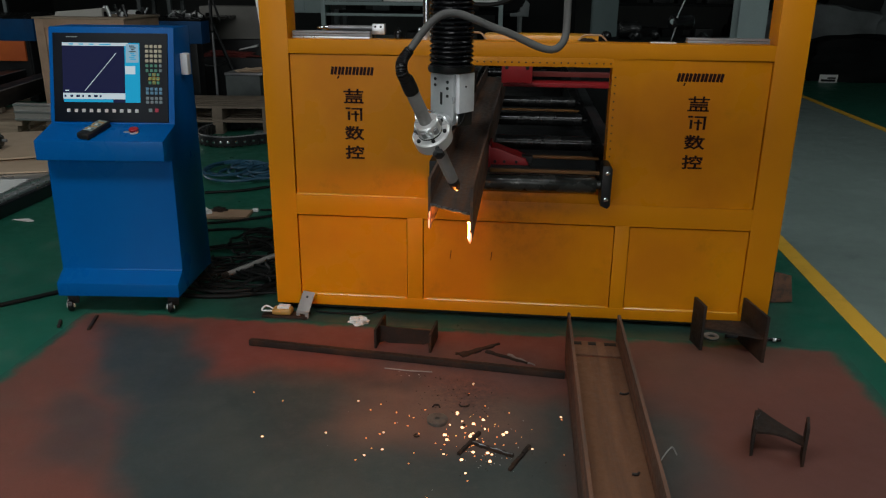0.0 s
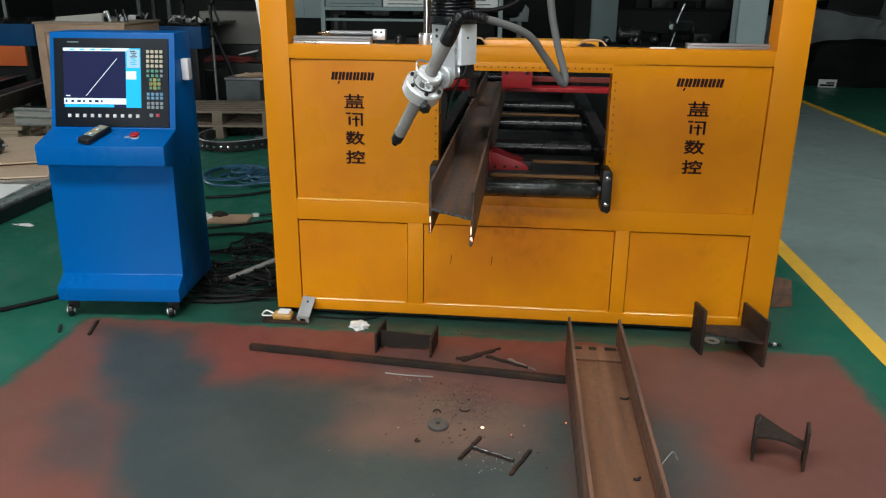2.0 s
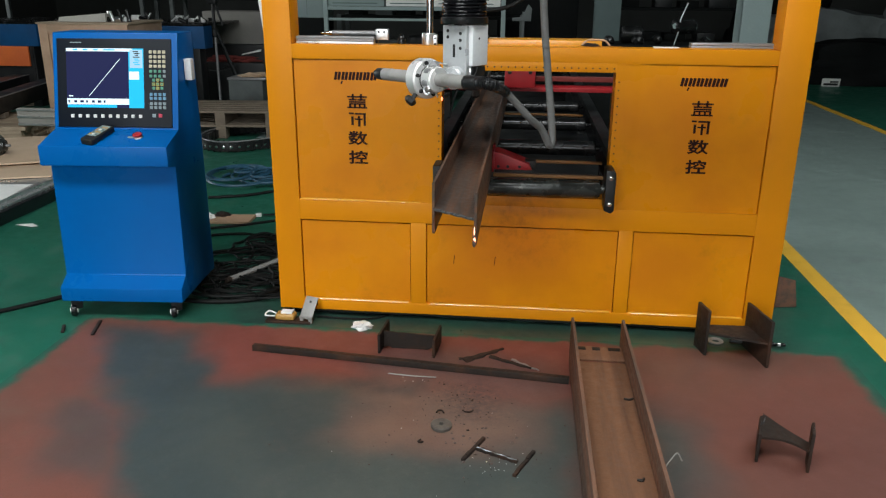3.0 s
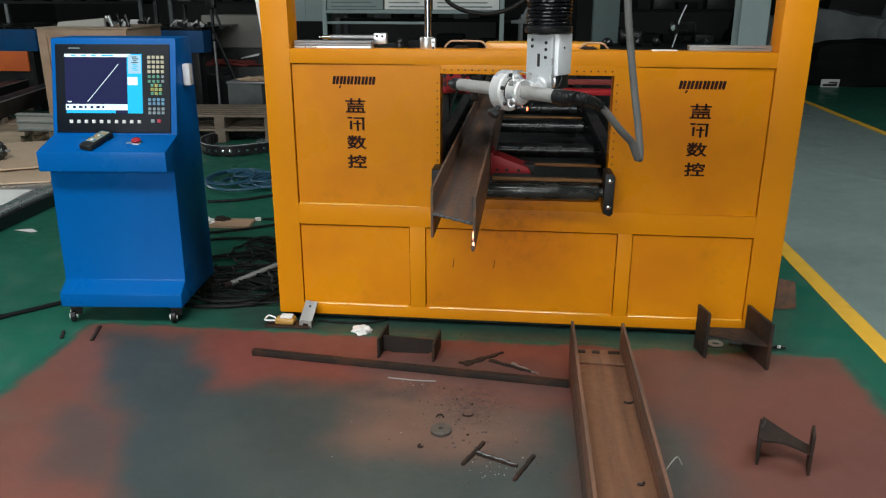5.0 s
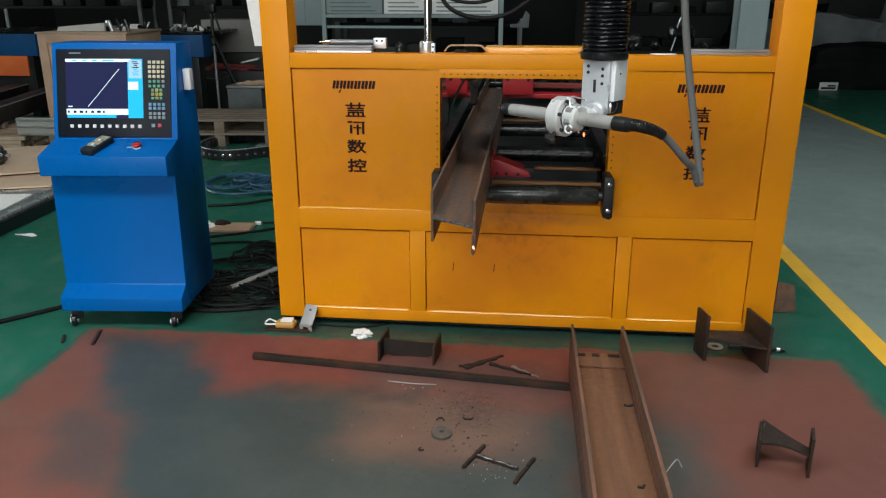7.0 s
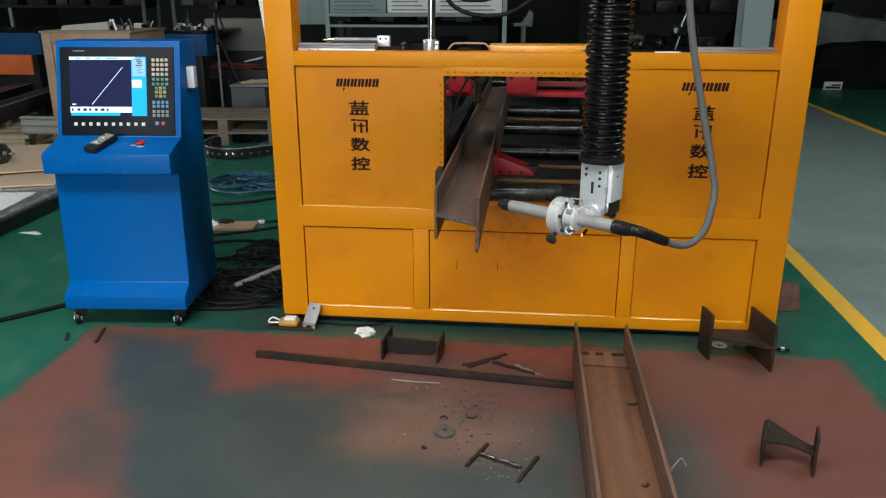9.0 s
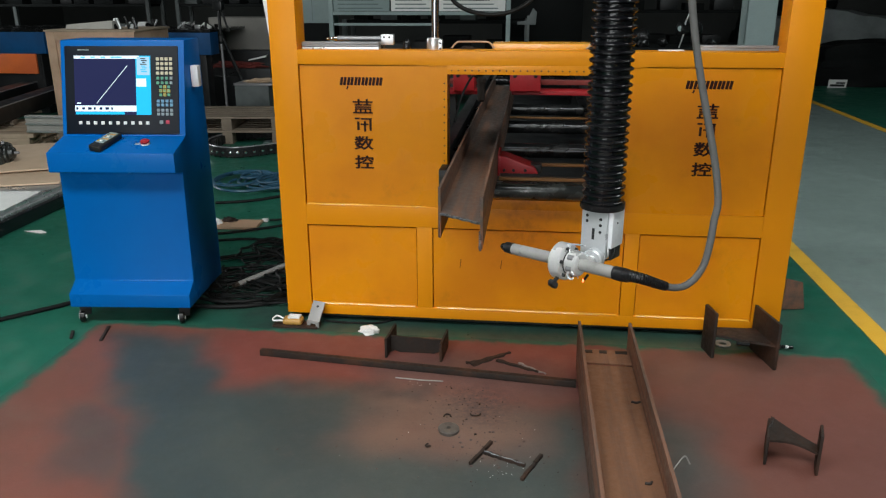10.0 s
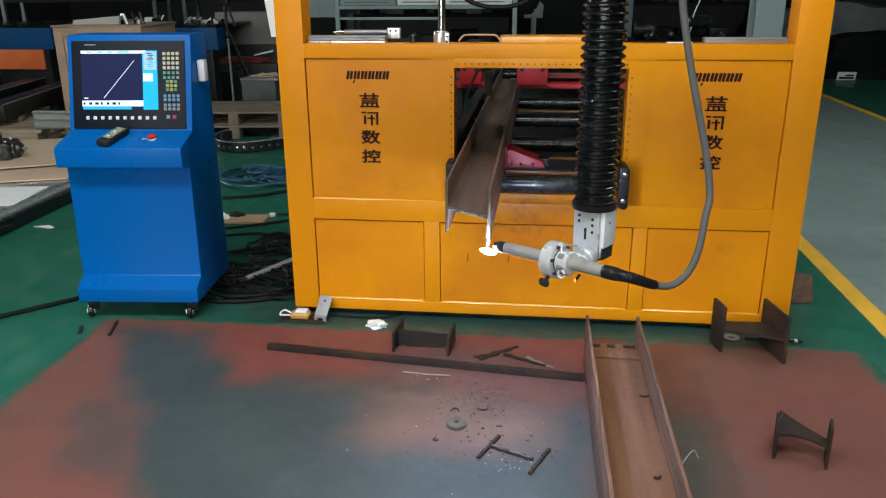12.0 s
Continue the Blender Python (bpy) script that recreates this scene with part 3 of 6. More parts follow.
def roller_conveyor():
    top = thing("roller_conveyor", "dark steel roller conveyor carrying the beam through the machine", "conveyor", pose(0, 0, 0))
    for x0 in (0.66, 1.47):
        part("side_rail", extrude([(0, 0), (0.06, 0), (0.06, 0.012), (0.012, 0.02), (0.012, 0.13), (0.06, 0.138), (0.06, 0.15), (0, 0.15)], 0.36, 5.2, 0.002, m=pose(x0 if x0 < 1 else x0 + 0.06, 0, 0.60) @ Matrix.Diagonal((1 if x0 < 1 else -1, 1, 1, 1))), BLACK, top)
    me = None
    for y in (0.80, 1.55, 2.30, 4.2, 4.9):
        if me is None:
            o = part("roller", lathe([(0.012, -0.40), (0.012, -0.37), (0.03, -0.368), (0.038, -0.36), (0.038, 0.36), (0.03, 0.368), (0.012, 0.37), (0.012, 0.40)], 24, m=pose(0, 0, 0, 0, 90)), ROLLER, top, m=pose(1.095, y, 0.662))
            me = o.data
        else:
            o = new("roller", me)
            o.parent, o.matrix_basis = top, pose(1.095, y, 0.662)
    for y in (0.46, 1.95):
        part("cross_strip", box(0.72, 1.47, y, y + 0.03, 0.650, 0.662, 0.003), LEDGE, top)
    part("drip_tray", box(0.725, 1.60, 0.38, 5.1, 0.44, 0.46, 0.004), BLACK, top)
    for x in (0.69, 1.50):
        for y in (0.6, 2.4, 4.6):
            part("leg", box(x - 0.03, x + 0.03, y - 0.03, y + 0.03, 0.0, 0.60, 0.004), BLACK, top)
    return top


roller_conveyor()


def front_roller():
    top = thing("front_roller", "blackened steel roller in bolted end brackets on the yellow front", "roller", pose(0, 0, 0))
    part("roller_barrel", lathe([(0.02, -0.33), (0.02, -0.315), (0.032, -0.312), (0.036, -0.305), (0.036, 0.305), (0.032, 0.312), (0.02, 0.315), (0.02, 0.33)], 28, m=pose(1.10, -0.078, 0.662, 0, 90)), OLD_ROLLER, top)
    for x in (0.724, 1.432):
        o = part("end_bracket", extrude([(0, 0), (0.028, -0.012), (0.04, 0.0), (0.04, 0.155), (0.03, 0.168), (0, 0.168)], -0.118, 0.0, 0.004, m=pose(x, 0, 0.582)), BLACK, top)
        for z in (0.03, 0.14):
            part("bolt", lathe([(0.011, 0), (0.011, 0.006), (0.006, 0.009)], 6, m=pose(x + 0.02, -0.118, 0.582 + z, 90)), BLACK if x < 1 else CHROME, o)
    part("rack_strip", box(0.97, 1.43, -0.02, -0.004, 0.690, 0.704, 0.001), LEDGE, top)
    bm = bmesh.new()
    for i in range(38):
        box(1.13 + i * 0.0072, 1.1336 + i * 0.0072, -0.006, 0.012, 0.700, 0.709, 0, bm)
    part("rack_teeth", bm, BLACK, top)
    return top


front_roller()


def side_clamp():
    top = thing("side_clamp", "red painted steel clamp wedge pressing on the beam", "clamp", pose(0, 0, 0))
    part("wedge", extrude([(0.968, 0.712), (0.968, 0.785), (0.99, 0.785), (1.12, 0.738), (1.135, 0.712)], 0.02, 0.14, 0.003), RED, top)
    part("jaw", box(0.962, 0.972, 0.0, 0.16, 0.705, 0.80, 0.002), RED, top)
    part("nut_block", box(1.10, 1.15, 0.05, 0.11, 0.708, 0.745, 0.004), BLACK, top)
    for x in (0.99, 1.03, 1.08):
        part("bolt", lathe([(0.007, 0), (0.007, 0.005), (0.004, 0.007)], 6, m=pose(x, 0.02, 0.726, 90)), HOLE, top)
    part("clamp_foot", box(0.975, 1.14, 0.03, 0.13, 0.60, 0.712, 0.003), BLACK, top)
    return top


side_clamp()


def clamp_carriage():
    top = thing("clamp_carriage", "red painted cross carriage gripping the beam behind the machine", "carriage", pose(0, 1.45, 0))
    for x0, x1 in ((0.55, 0.79), (0.975, 1.68)):
        part("cross_beam", box(x0, x1, 0.0, 0.16, 0.868, 0.894, 0.004), RED, top)
        part("upper_beam", box(x0, x1, 0.10, 0.16, 0.918, 0.945, 0.004), DULL_RED, top)
    for x0, x1 in ((0.63, 0.757), (0.965, 1.145)):
        o = part("jaw_block", box(x0, x1, -0.06, 0.1, 0.895, 1.02, 0.008), RED, top)
        for x in (x0 + 0.03, x1 - 0.03):
            part("bolt", lathe([(0.012, 0), (0.012, 0.007), (0.007, 0.01)], 6, m=pose(x, -0.06, 0.985, 90)), HOLE, o)
    part("clamp_cylinder", lathe([(0.016, 0), (0.022, 0.008), (0.022, 0.105), (0.027, 0.108), (0.027, 0.128), (0.016, 0.136)], 16, m=pose(0.812, -0.27, 0.8635)), OFFCUT, top)
    part("air_line", tube(spline([(0.80, -0.27, 0.99), (0.76, -0.30, 1.0), (0.71, -0.38, 0.90), (0.69, -0.55, 0.79)]), 0.006), CABLE, top)
    for x in (0.57, 1.60):
        part("carriage_leg", box(x, x + 0.07, 0.02, 0.12, 0.0, 0.88, 0.004), BLACK, top)
    return top


clamp_carriage()


# ---- the beam being cut, and the beam on the floor ----
def h_section(w, h, tf, tw):
    """An H lying with its flanges upright, as (x, z) pairs: w across, h high."""
    a, c = w / 2, h / 2
    return [(-a, 0), (-a + tf, 0), (-a + tf, c - tw / 2), (a - tf, c - tw / 2), (a - tf, 0), (a, 0), (a, h), (a - tf, h), (a - tf, c + tw / 2), (-a + tf, c + tw / 2), (-a + tf, h), (-a, h)]


def skewed(bm, y_end, slope, x_mid):
    """Cuts the near end on the skew."""
    for v in bm.verts:
        if v.co.y < y_end + 0.2:
            v.co.y += slope * (v.co.x - x_mid)
    return bm


BX, BZ, BH, BW = 0.888, 0.698, 0.165, 0.150
bm = extrude(h_section(BW, BH, 0.009, 0.007), -0.93, 2.7, 0.0008)
CUT_BEAM = solid("cut_beam", skewed(bm, -0.93, -0.72, 0.0), BEAM, "dark rolled steel H-beam on rollers with a freshly cut skew end", "steel beam", pose(BX, 0, BZ))
# the molten lip along the cut edge of the web
lip = [(x, -0.93 - 0.72 * x - 0.001, BH / 2 - 0.002 + 0.0012 * math.sin(x * 310)) for x in (-0.066 + 0.0132 * k for k in range(11))]
part("cut_lip", tube(spline(lip, 3), 0.0045, 8), SLAG_LIP, CUT_BEAM, "shiny re-solidified lip along the cut")


def floor_beam():
    top = thing("floor_beam", "long rusty steel H-beam lying on the painted floor", "steel beam", pose(1.4165, 0, 0))
    w, h, tf = 0.209, 0.200, 0.011
    for x in (-w / 2, w / 2 - tf):
        part("flange", box(x, x + tf, -4.6, -0.345, 0, h, 0.0015), FLANGE_RUST, top)
    part("web", box(-w / 2 + tf, w / 2 - tf, -4.6, -0.540, 0.096, 0.104, 0.001), BEAM_RUST, top, "rust-brown web")
    part("cut_strip", box(-w / 2 + tf, w / 2 - tf, -0.520, -0.40, 0.096, 0.104, 0.001), BEAM_RUST, top, "rust-brown strip cut from the web")
    for x, l in ((-0.088, 0.040), (-0.022, 0.030), (0.040, 0.046)):
        part("slot", box(x, x + l, -0.436, -0.410, 0.1035, 0.1055, 0.0005), HOLE, top)
    part("chalk_tab", tube(spline([(w / 2, -1.33, h - 0.02), (w / 2 + 0.015, -1.33, h + 0.012), (w / 2 + 0.035, -1.31, h + 0.02), (w / 2 + 0.05, -1.31, h - 0.004)]), 0.0022), PALE_CARD, top, "curled white tag")
    return top


floor_beam()


def offcut(name, x0, x1, h, tf, tw, left, right, web_left, web_right, label, dip=0.0, shear=0.0, rise=0.0, h_left=None):
    """A short H piece on its flange edges, cut on the skew: y ranges of each flange and of the web at both ends."""
    top = thing(name, label, "steel offcut", pose((x0 + x1) / 2, (left[0] + right[1]) / 2, 0), "offcuts on the floor")
    cx, cy = (x0 + x1) / 2, (left[0] + right[1]) / 2
    for x, (ya, yb), tall in ((x0, left, h_left or h), (x1 - tf, right, h)):
        bm = box(x - cx, x + tf - cx, ya - cy, yb - cy, 0, tall, 0.0015)
        for v in bm.verts:
            v.co.x += shear * (v.co.y - (ya + yb) / 2 + cy)
        part("flange", bm, OFFCUT, top)
    bm = bmesh.new()
    n, vs = 12, []
    for i in range(n + 1):
        k = i / n
        x = x0 + tf + (x1 - x0 - 2 * tf) * k
        ya = web_left[0] + (web_right[0] - web_left[0]) * k + dip * math.sin(math.pi * k)
        yb = web_left[1] + (web_right[1] - web_left[1]) * k - 0.3 * dip * math.sin(math.pi * k)
        mid = ((left[0] + left[1]) * (1 - k) + (right[0] + right[1]) * k) / 2
        vs.append([bm.verts.new((x - cx + shear * (y - mid), y - cy, h / 2 + z + rise * (1 - k))) for y, z in ((ya, -tw / 2), (yb, -tw / 2), (yb, tw / 2), (ya, tw / 2))])
    for p, q in zip(vs, vs[1:]):
        for k in range(4):
            bm.faces.new((p[k], p[(k + 1) % 4], q[(k + 1) % 4], q[k]))
    bm.faces.new(vs[0][::-1]), bm.faces.new(vs[-1])
    part("web", bm, OFFCUT, top)
    return top


top = thing("beam_offcut", "short rusty H-beam offcut standing on red floor", "steel offcut", pose(0.651, -0.285, 0), "offcuts on the floor")
for x, y0, y1, tall in ((-0.121, -0.075, 0.090, 0.085), (0.111, -0.090, 0.060, 0.082)):
    bm = box(x, x + 0.010, y0, y1, 0, tall, 0.0015)
    for v in bm.verts:
        v.co.x += 0.08 * v.co.y
    part("flange", bm, OFFCUT, top)
bm, vs = bmesh.new(), []
for k in range(13):
    x, low, high = -0.111 + 0.222 * k / 12, 0.009 if k in (1, 11) else 0.001, 0.076 - 0.001 * k + 0.0008 * math.sin(k * 1.3)
    vs.append([bm.verts.new((x, y, z)) for y, z in ((-0.016, low), (-0.008, low), (-0.008, high), (-0.016, high))])
for p, q in zip(vs, vs[1:]):
    for k in range(4):
        bm.faces.new((p[k], p[(k + 1) % 4], q[(k + 1) % 4], q[k]))
bm.faces.new(vs[0][::-1]), bm.faces.new(vs[-1])
part("web", bm, OFFCUT, top)
offcut("beam_offcut", 1.864, 2.092, 0.20, 0.012, 0.009, (-0.215, -0.112), (-0.300, -0.095), (-0.212, -0.130), (-0.288, -0.125), "short tall rusty H-beam offcut beside the machine", 0.0, -0.2)
SMALL_OFFCUT = offcut("beam_offcut", 1.896, 2.044, 0.140, 0.010, 0.008, (-0.985, -0.865), (-1.030, -0.955), (-0.985, -0.83), (-1.018, -0.968), "small dark H-beam offcut with a ragged skew web", 0.022, 0.30, 0.018, 0.102)
for x, y, z, h in ((-0.071, 0.020, 0.120, 0.036), (-0.074, 0.030, 0.112, 0.016), (0.066, -0.030, 0.138, 0.014)):
    part("burr", lathe([(0.0022, 0), (0.0014, h * 0.5), (0.0003, h)], 6, m=pose(x, y, z, 4, 6)), SLAG_LIP, SMALL_OFFCUT, "thin spike of torch slag")

# the small H slice lying flat on the floor
top = thing("beam_slice", "thin dark slice of an H-beam lying flat", "steel offcut", pose(1.06, -1.045, 0, 0, 0, -24), "offcuts on the floor")
for x, y0, y1 in ((-0.095, -0.092, 0.056), (0.083, -0.085, 0.068)):
    bm = bmesh.new()
    for k in range(6):  # ragged, burnt edges
        a, c = y0 + (y1 - y0) * k / 6, y0 + (y1 - y0) * (k + 1) / 6
        j = 0.0006 * math.sin(k * 2.3 + x * 90)
        box(x + j, x + 0.011 + j, a, c, 0, 0.010 + 0.0015 * math.sin(k * 1.7), 0, bm)
    part("flange", bm, OFFCUT, top)
bm = bmesh.new()
for k in range(11):
    x = -0.082 + 0.0135 * k
    j = 0.0014 * math.sin(k * 2.6)
    box(x, x + 0.0135, -0.017 + j, -0.006 + j, 0, 0.011 + 0.0014 * math.sin(k * 1.9), 0.0008, bm)
part("web", bm, OFFCUT, top)
part("cut_lip", tube(spline([(-0.080 + 0.0144 * k, -0.0135 + 0.0015 * math.sin(k * 2.1), 0.0115 + 0.001 * math.sin(k * 1.3)) for k in range(11)], 3), 0.0021, 6), SLAG_LIP, top, "shiny torch-cut edge")

# long bar across the work area
a, c = Vector((0.0, -0.386, 0.013)), Vector((1.305, -0.524, 0.013))
solid("steel_bar", box(-0.013, 0.013, -0.013, 0.013, 0, (c - a).length, 0.003, m=along(a, c) @ pose(0, 0, 0, 0, 0, 45 * 0)), OFFCUT, "long dark square steel bar lying on red floor", "steel bar")


def slug(name, m, label):
    bm = lathe([(0.030, 0), (0.041, 0.003), (0.042, 0.020), (0.037, 0.024), (0.010, 0.023), (0.0085, 0.006), (0.002, 0.005)], 26)
    for v in bm.verts:  # torch-cut rim
        v.co *= 1 + 0.035 * noise.noise(v.co * 60)
    return solid(name, bm, DISC_STEEL, label, "steel offcut", m, "offcuts on the floor")


slug("cut_disc", pose(0.850, -0.898, 0, 2, 0, 20) @ Matrix.Scale(0.88, 4) @ Matrix.Diagonal((1, 1, 0.75, 1)), "round dark cut-out steel disc on the floor")
for a, c, w, h, wave in (((0.888, -0.386), (1.043, -0.258), 0.034, 0.007, 0.002), ((0.990, -0.338), (1.160, -0.425), 0.017, 0.008, 0.002), ((1.081, -0.352), (1.190, -0.437), 0.011, 0.005, 0.004), ((0.865, -0.372), (0.930, -0.352), 0.014, 0.005, 0.002)):
    a, c = Vector((*a, 0)), Vector((*c, 0))
    n, long = 9, (c - a).length
    bm = bmesh.new()
    vs = []
    for i in range(n + 1):  # ragged strip, wide at one end
        k = i / n
        half = w / 2 * (1.15 - 0.8 * k + 0.25 * math.sin(i * 2.1))
        y = wave * math.sin(i * 1.7)
        vs.append([bm.verts.new((long * k, y - half, 0)), bm.verts.new((long * k, y + half, 0)), bm.verts.new((long * k, y + half * 0.8, h)), bm.verts.new((long * k, y - half * 0.8, h))])
    for p, q in zip(vs, vs[1:]):
        for k in range(4):
            bm.faces.new((p[k], p[(k + 1) % 4], q[(k + 1) % 4], q[k]))
    bm.faces.new(vs[0][::-1]), bm.faces.new(vs[-1])
    solid("steel_scrap", bm, OFFCUT if w > 0.012 else ALU_DARK, "ragged strip of cut steel lying on the floor", "scrap", pose(a.x, a.y, 0, 0, 0, math.degrees(math.atan2(c.y - a.y, c.x - a.x))), "scrap on the floor")
random.seed(4)
for x, y, l, turn in ((0.835, -0.80, 0.026, 185), (0.935, -0.785, 0.036, 10), (-0.764, -0.266, 0.15, 106), (-0.903, -0.295, 0.075, 108), (0.79, -1.0, 0.016, -40)):
    part_len = l / 2
    if l < 0.05:  # curled slivers
        bm = tube(spline([(-part_len, 0.008, 0.004), (-part_len * 0.6, -0.005, 0.005), (part_len * 0.5, -0.006, 0.005), (part_len, 0.006, 0.004)], 5), 0.0030, 6)
    else:
        bm = box(-part_len, part_len, -0.007, 0.007, 0, 0.010, 0.003)
        for v in bm.verts:
            v.co.y += 0.006 * math.sin(v.co.x * 40) - 0.003 * (v.co.x > 0)
    solid("steel_scrap", bm, OFFCUT, "dark sliver of cut steel lying on the floor", "scrap", pose(x, y, 0, 0, 0, turn), "scrap on the floor")
solid("welding_wire", tube([(0.60, -0.535, 0.004), (0.70, -0.545, 0.004), (0.79, -0.545, 0.004)], 0.0025), TORCH_GREY, "thin pale metal rod lying on the floor", "rod")
bm = bmesh.new()
for i in range(80):
    x, y = random.gauss(0.88, 0.11), random.gauss(-0.72, 0.11)
    s = random.uniform(0.0006, 0.0020) if i % 12 else random.uniform(0.002, 0.0042)
    box(-s, s, -s * 0.7, s * 0.7, 0, s, 0, bm, m=pose(x, y, 0, 0, 0, random.uniform(0, 180)))
for i in range(26):
    x, y = random.gauss(1.08, 0.09), random.gauss(-1.10, 0.05)
    s = random.uniform(0.0006, 0.0018)
    box(-s, s, -s * 0.7, s * 0.7, 0, s, 0, bm, m=pose(x, y, 0, 0, 0, random.uniform(0, 180)))
tagged(link("slag_crumbs", bm, OFFCUT), "scattered dark slag crumbs on the floor", "slag", kind="stuff")
bm = bmesh.new()
for x0, y0, sx, sy, n in ((1.03, -1.10, 0.05, 0.04, 22), (0.70, -0.575, 0.02, 0.01, 8), (0.9, -0.9, 0.3, 0.2, 14)):
    for i in range(n):
        d = random.uniform(0.0006, 0.0014)
        box(-d, d, -d, d, 0, d, 0, bm, m=pose(random.gauss(x0, sx), random.gauss(y0, sy), 0, 0, 0, random.uniform(0, 180)))
tagged(link("metal_flecks", bm, ALU), "scattered bright metal flecks on the floor", "swarf", kind="stuff")


def crumpled(name, size, m, material, label, category, seed=1):
    bm = bmesh.new()
    bmesh.ops.create_icosphere(bm, subdivisions=4, radius=1.0)
    for v in bm.verts:
        d = noise.noise(v.co * 1.9 + Vector((seed, 0, 0))) * 0.5 + noise.noise(v.co * 4.3 + Vector((0, seed, 0))) * 0.3
        v.co *= 1 + d
        v.co = Vector((v.co.x * size[0], v.co.y * size[1], max(v.co.z * size[2] + size[2] * 0.5, 0)))
    return solid(name, bm, material, label, category, m)


crumpled("rag", (0.045, 0.03, 0.018), pose(0.405, -0.115, 0), PAPER, "crumpled white paper rag on the floor", "rag", 3)
solid("steel_plate", box(-0.045, 0.165, -0.105, -0.035, -0.003, 0.007, 0.002), OFFCUT, "dark flat steel plate under the small tools", "plate")
tape = thing("tape_measure", "tan tape measure lying on a steel plate", "tape measure", pose(0.045, -0.07, 0.007))
part("case", box(-0.045, 0.045, -0.028, 0.028, 0, 0.03, 0.014, seg=4), TAPE, tape)
part("label", box(-0.02, 0.035, -0.02, 0.02, 0.0302, 0.040, 0.003), PAPER, tape, "white label")
part("strap", tube(spline([(-0.04, 0, 0.02), (-0.08, 0.01, 0.03), (-0.09, -0.02, 0.02), (-0.04, -0.02, 0.02)]), 0.004), PAPER, tape, "white strap")
brk = thing("angle_bracket", "grey folded steel bracket leaning on the yellow machine", "bracket", pose(0.142, -0.088, 0.0, 0, 0, -12))
part("upright_leaf", box(-0.030, 0.030, -0.003, 0.003, 0, 0.098, 0.001, m=pose(0, 0.004, 0.026, -40, 3)), TORCH_GREY, brk)
part("bolt_hole", lathe([(0.006, 0), (0.006, 0.001)], 12, m=pose(0, 0.004, 0.026, -40, 3) @ pose(0, -0.003, 0.072, 90)), HOLE, brk)
for x in (-0.030, 0.014):
    part("foot_leaf", box(x, x + 0.016, -0.004, 0.004, 0, 0.018, 0.001), TORCH_GREY, brk)
part("foot_bridge", box(-0.030, 0.030, -0.004, 0.004, 0.018, 0.030, 0.001), TORCH_GREY, brk)
# plates and washers by the tall offcut
solid("steel_washer", lathe([(0.018, 0), (0.032, 0), (0.033, 0.002), (0.033, 0.006), (0.018, 0.007)], 24, closed=False), PALE_METAL, "bright steel washer under the offcut", "washer", pose(1.955, -0.07, 0.0))
ww = thing("air_blow_gun", "black and grey tool lying beside the offcut", "hand tool", pose(2.13, -0.085, 0.010, 0, 0, -4))
part("barrel", rod((-0.12, 0, 0.0), (0.06, 0, 0.0), 0.009), BLACK, ww)
part("tip", rod((0.06, 0, 0.0), (0.11, 0, 0.0), 0.007), ROLLER, ww)
part("collar", rod((0.075, 0, 0.0), (0.09, 0, 0.0), 0.0085), ALU, ww)
solid("steel_offcut_plate", extrude([(0, 0), (0.11, -0.0), (0.10, 0.13), (0.02, 0.15)], 0, 0.01, 0.001), FLANGE_RUST, "dark steel plate leaning behind the machine corner", "plate", pose(2.325, 0.36, 0, -12, 0, 10))

for x, y, l, turn in ((1.490, -0.819, 0.030, 12), (1.471, -1.287, 0.022, 30)):
    solid("steel_scrap", tube(spline([(-l / 2, 0.006, 0.0045), (0, -0.003, 0.005), (l / 2, 0.003, 0.0045)], 5), 0.0042, 6), OFFCUT, "dark sliver of cut steel lying on the beam web", "scrap", pose(x, y, 0.1042, 0, 0, turn), "scrap on the floor")


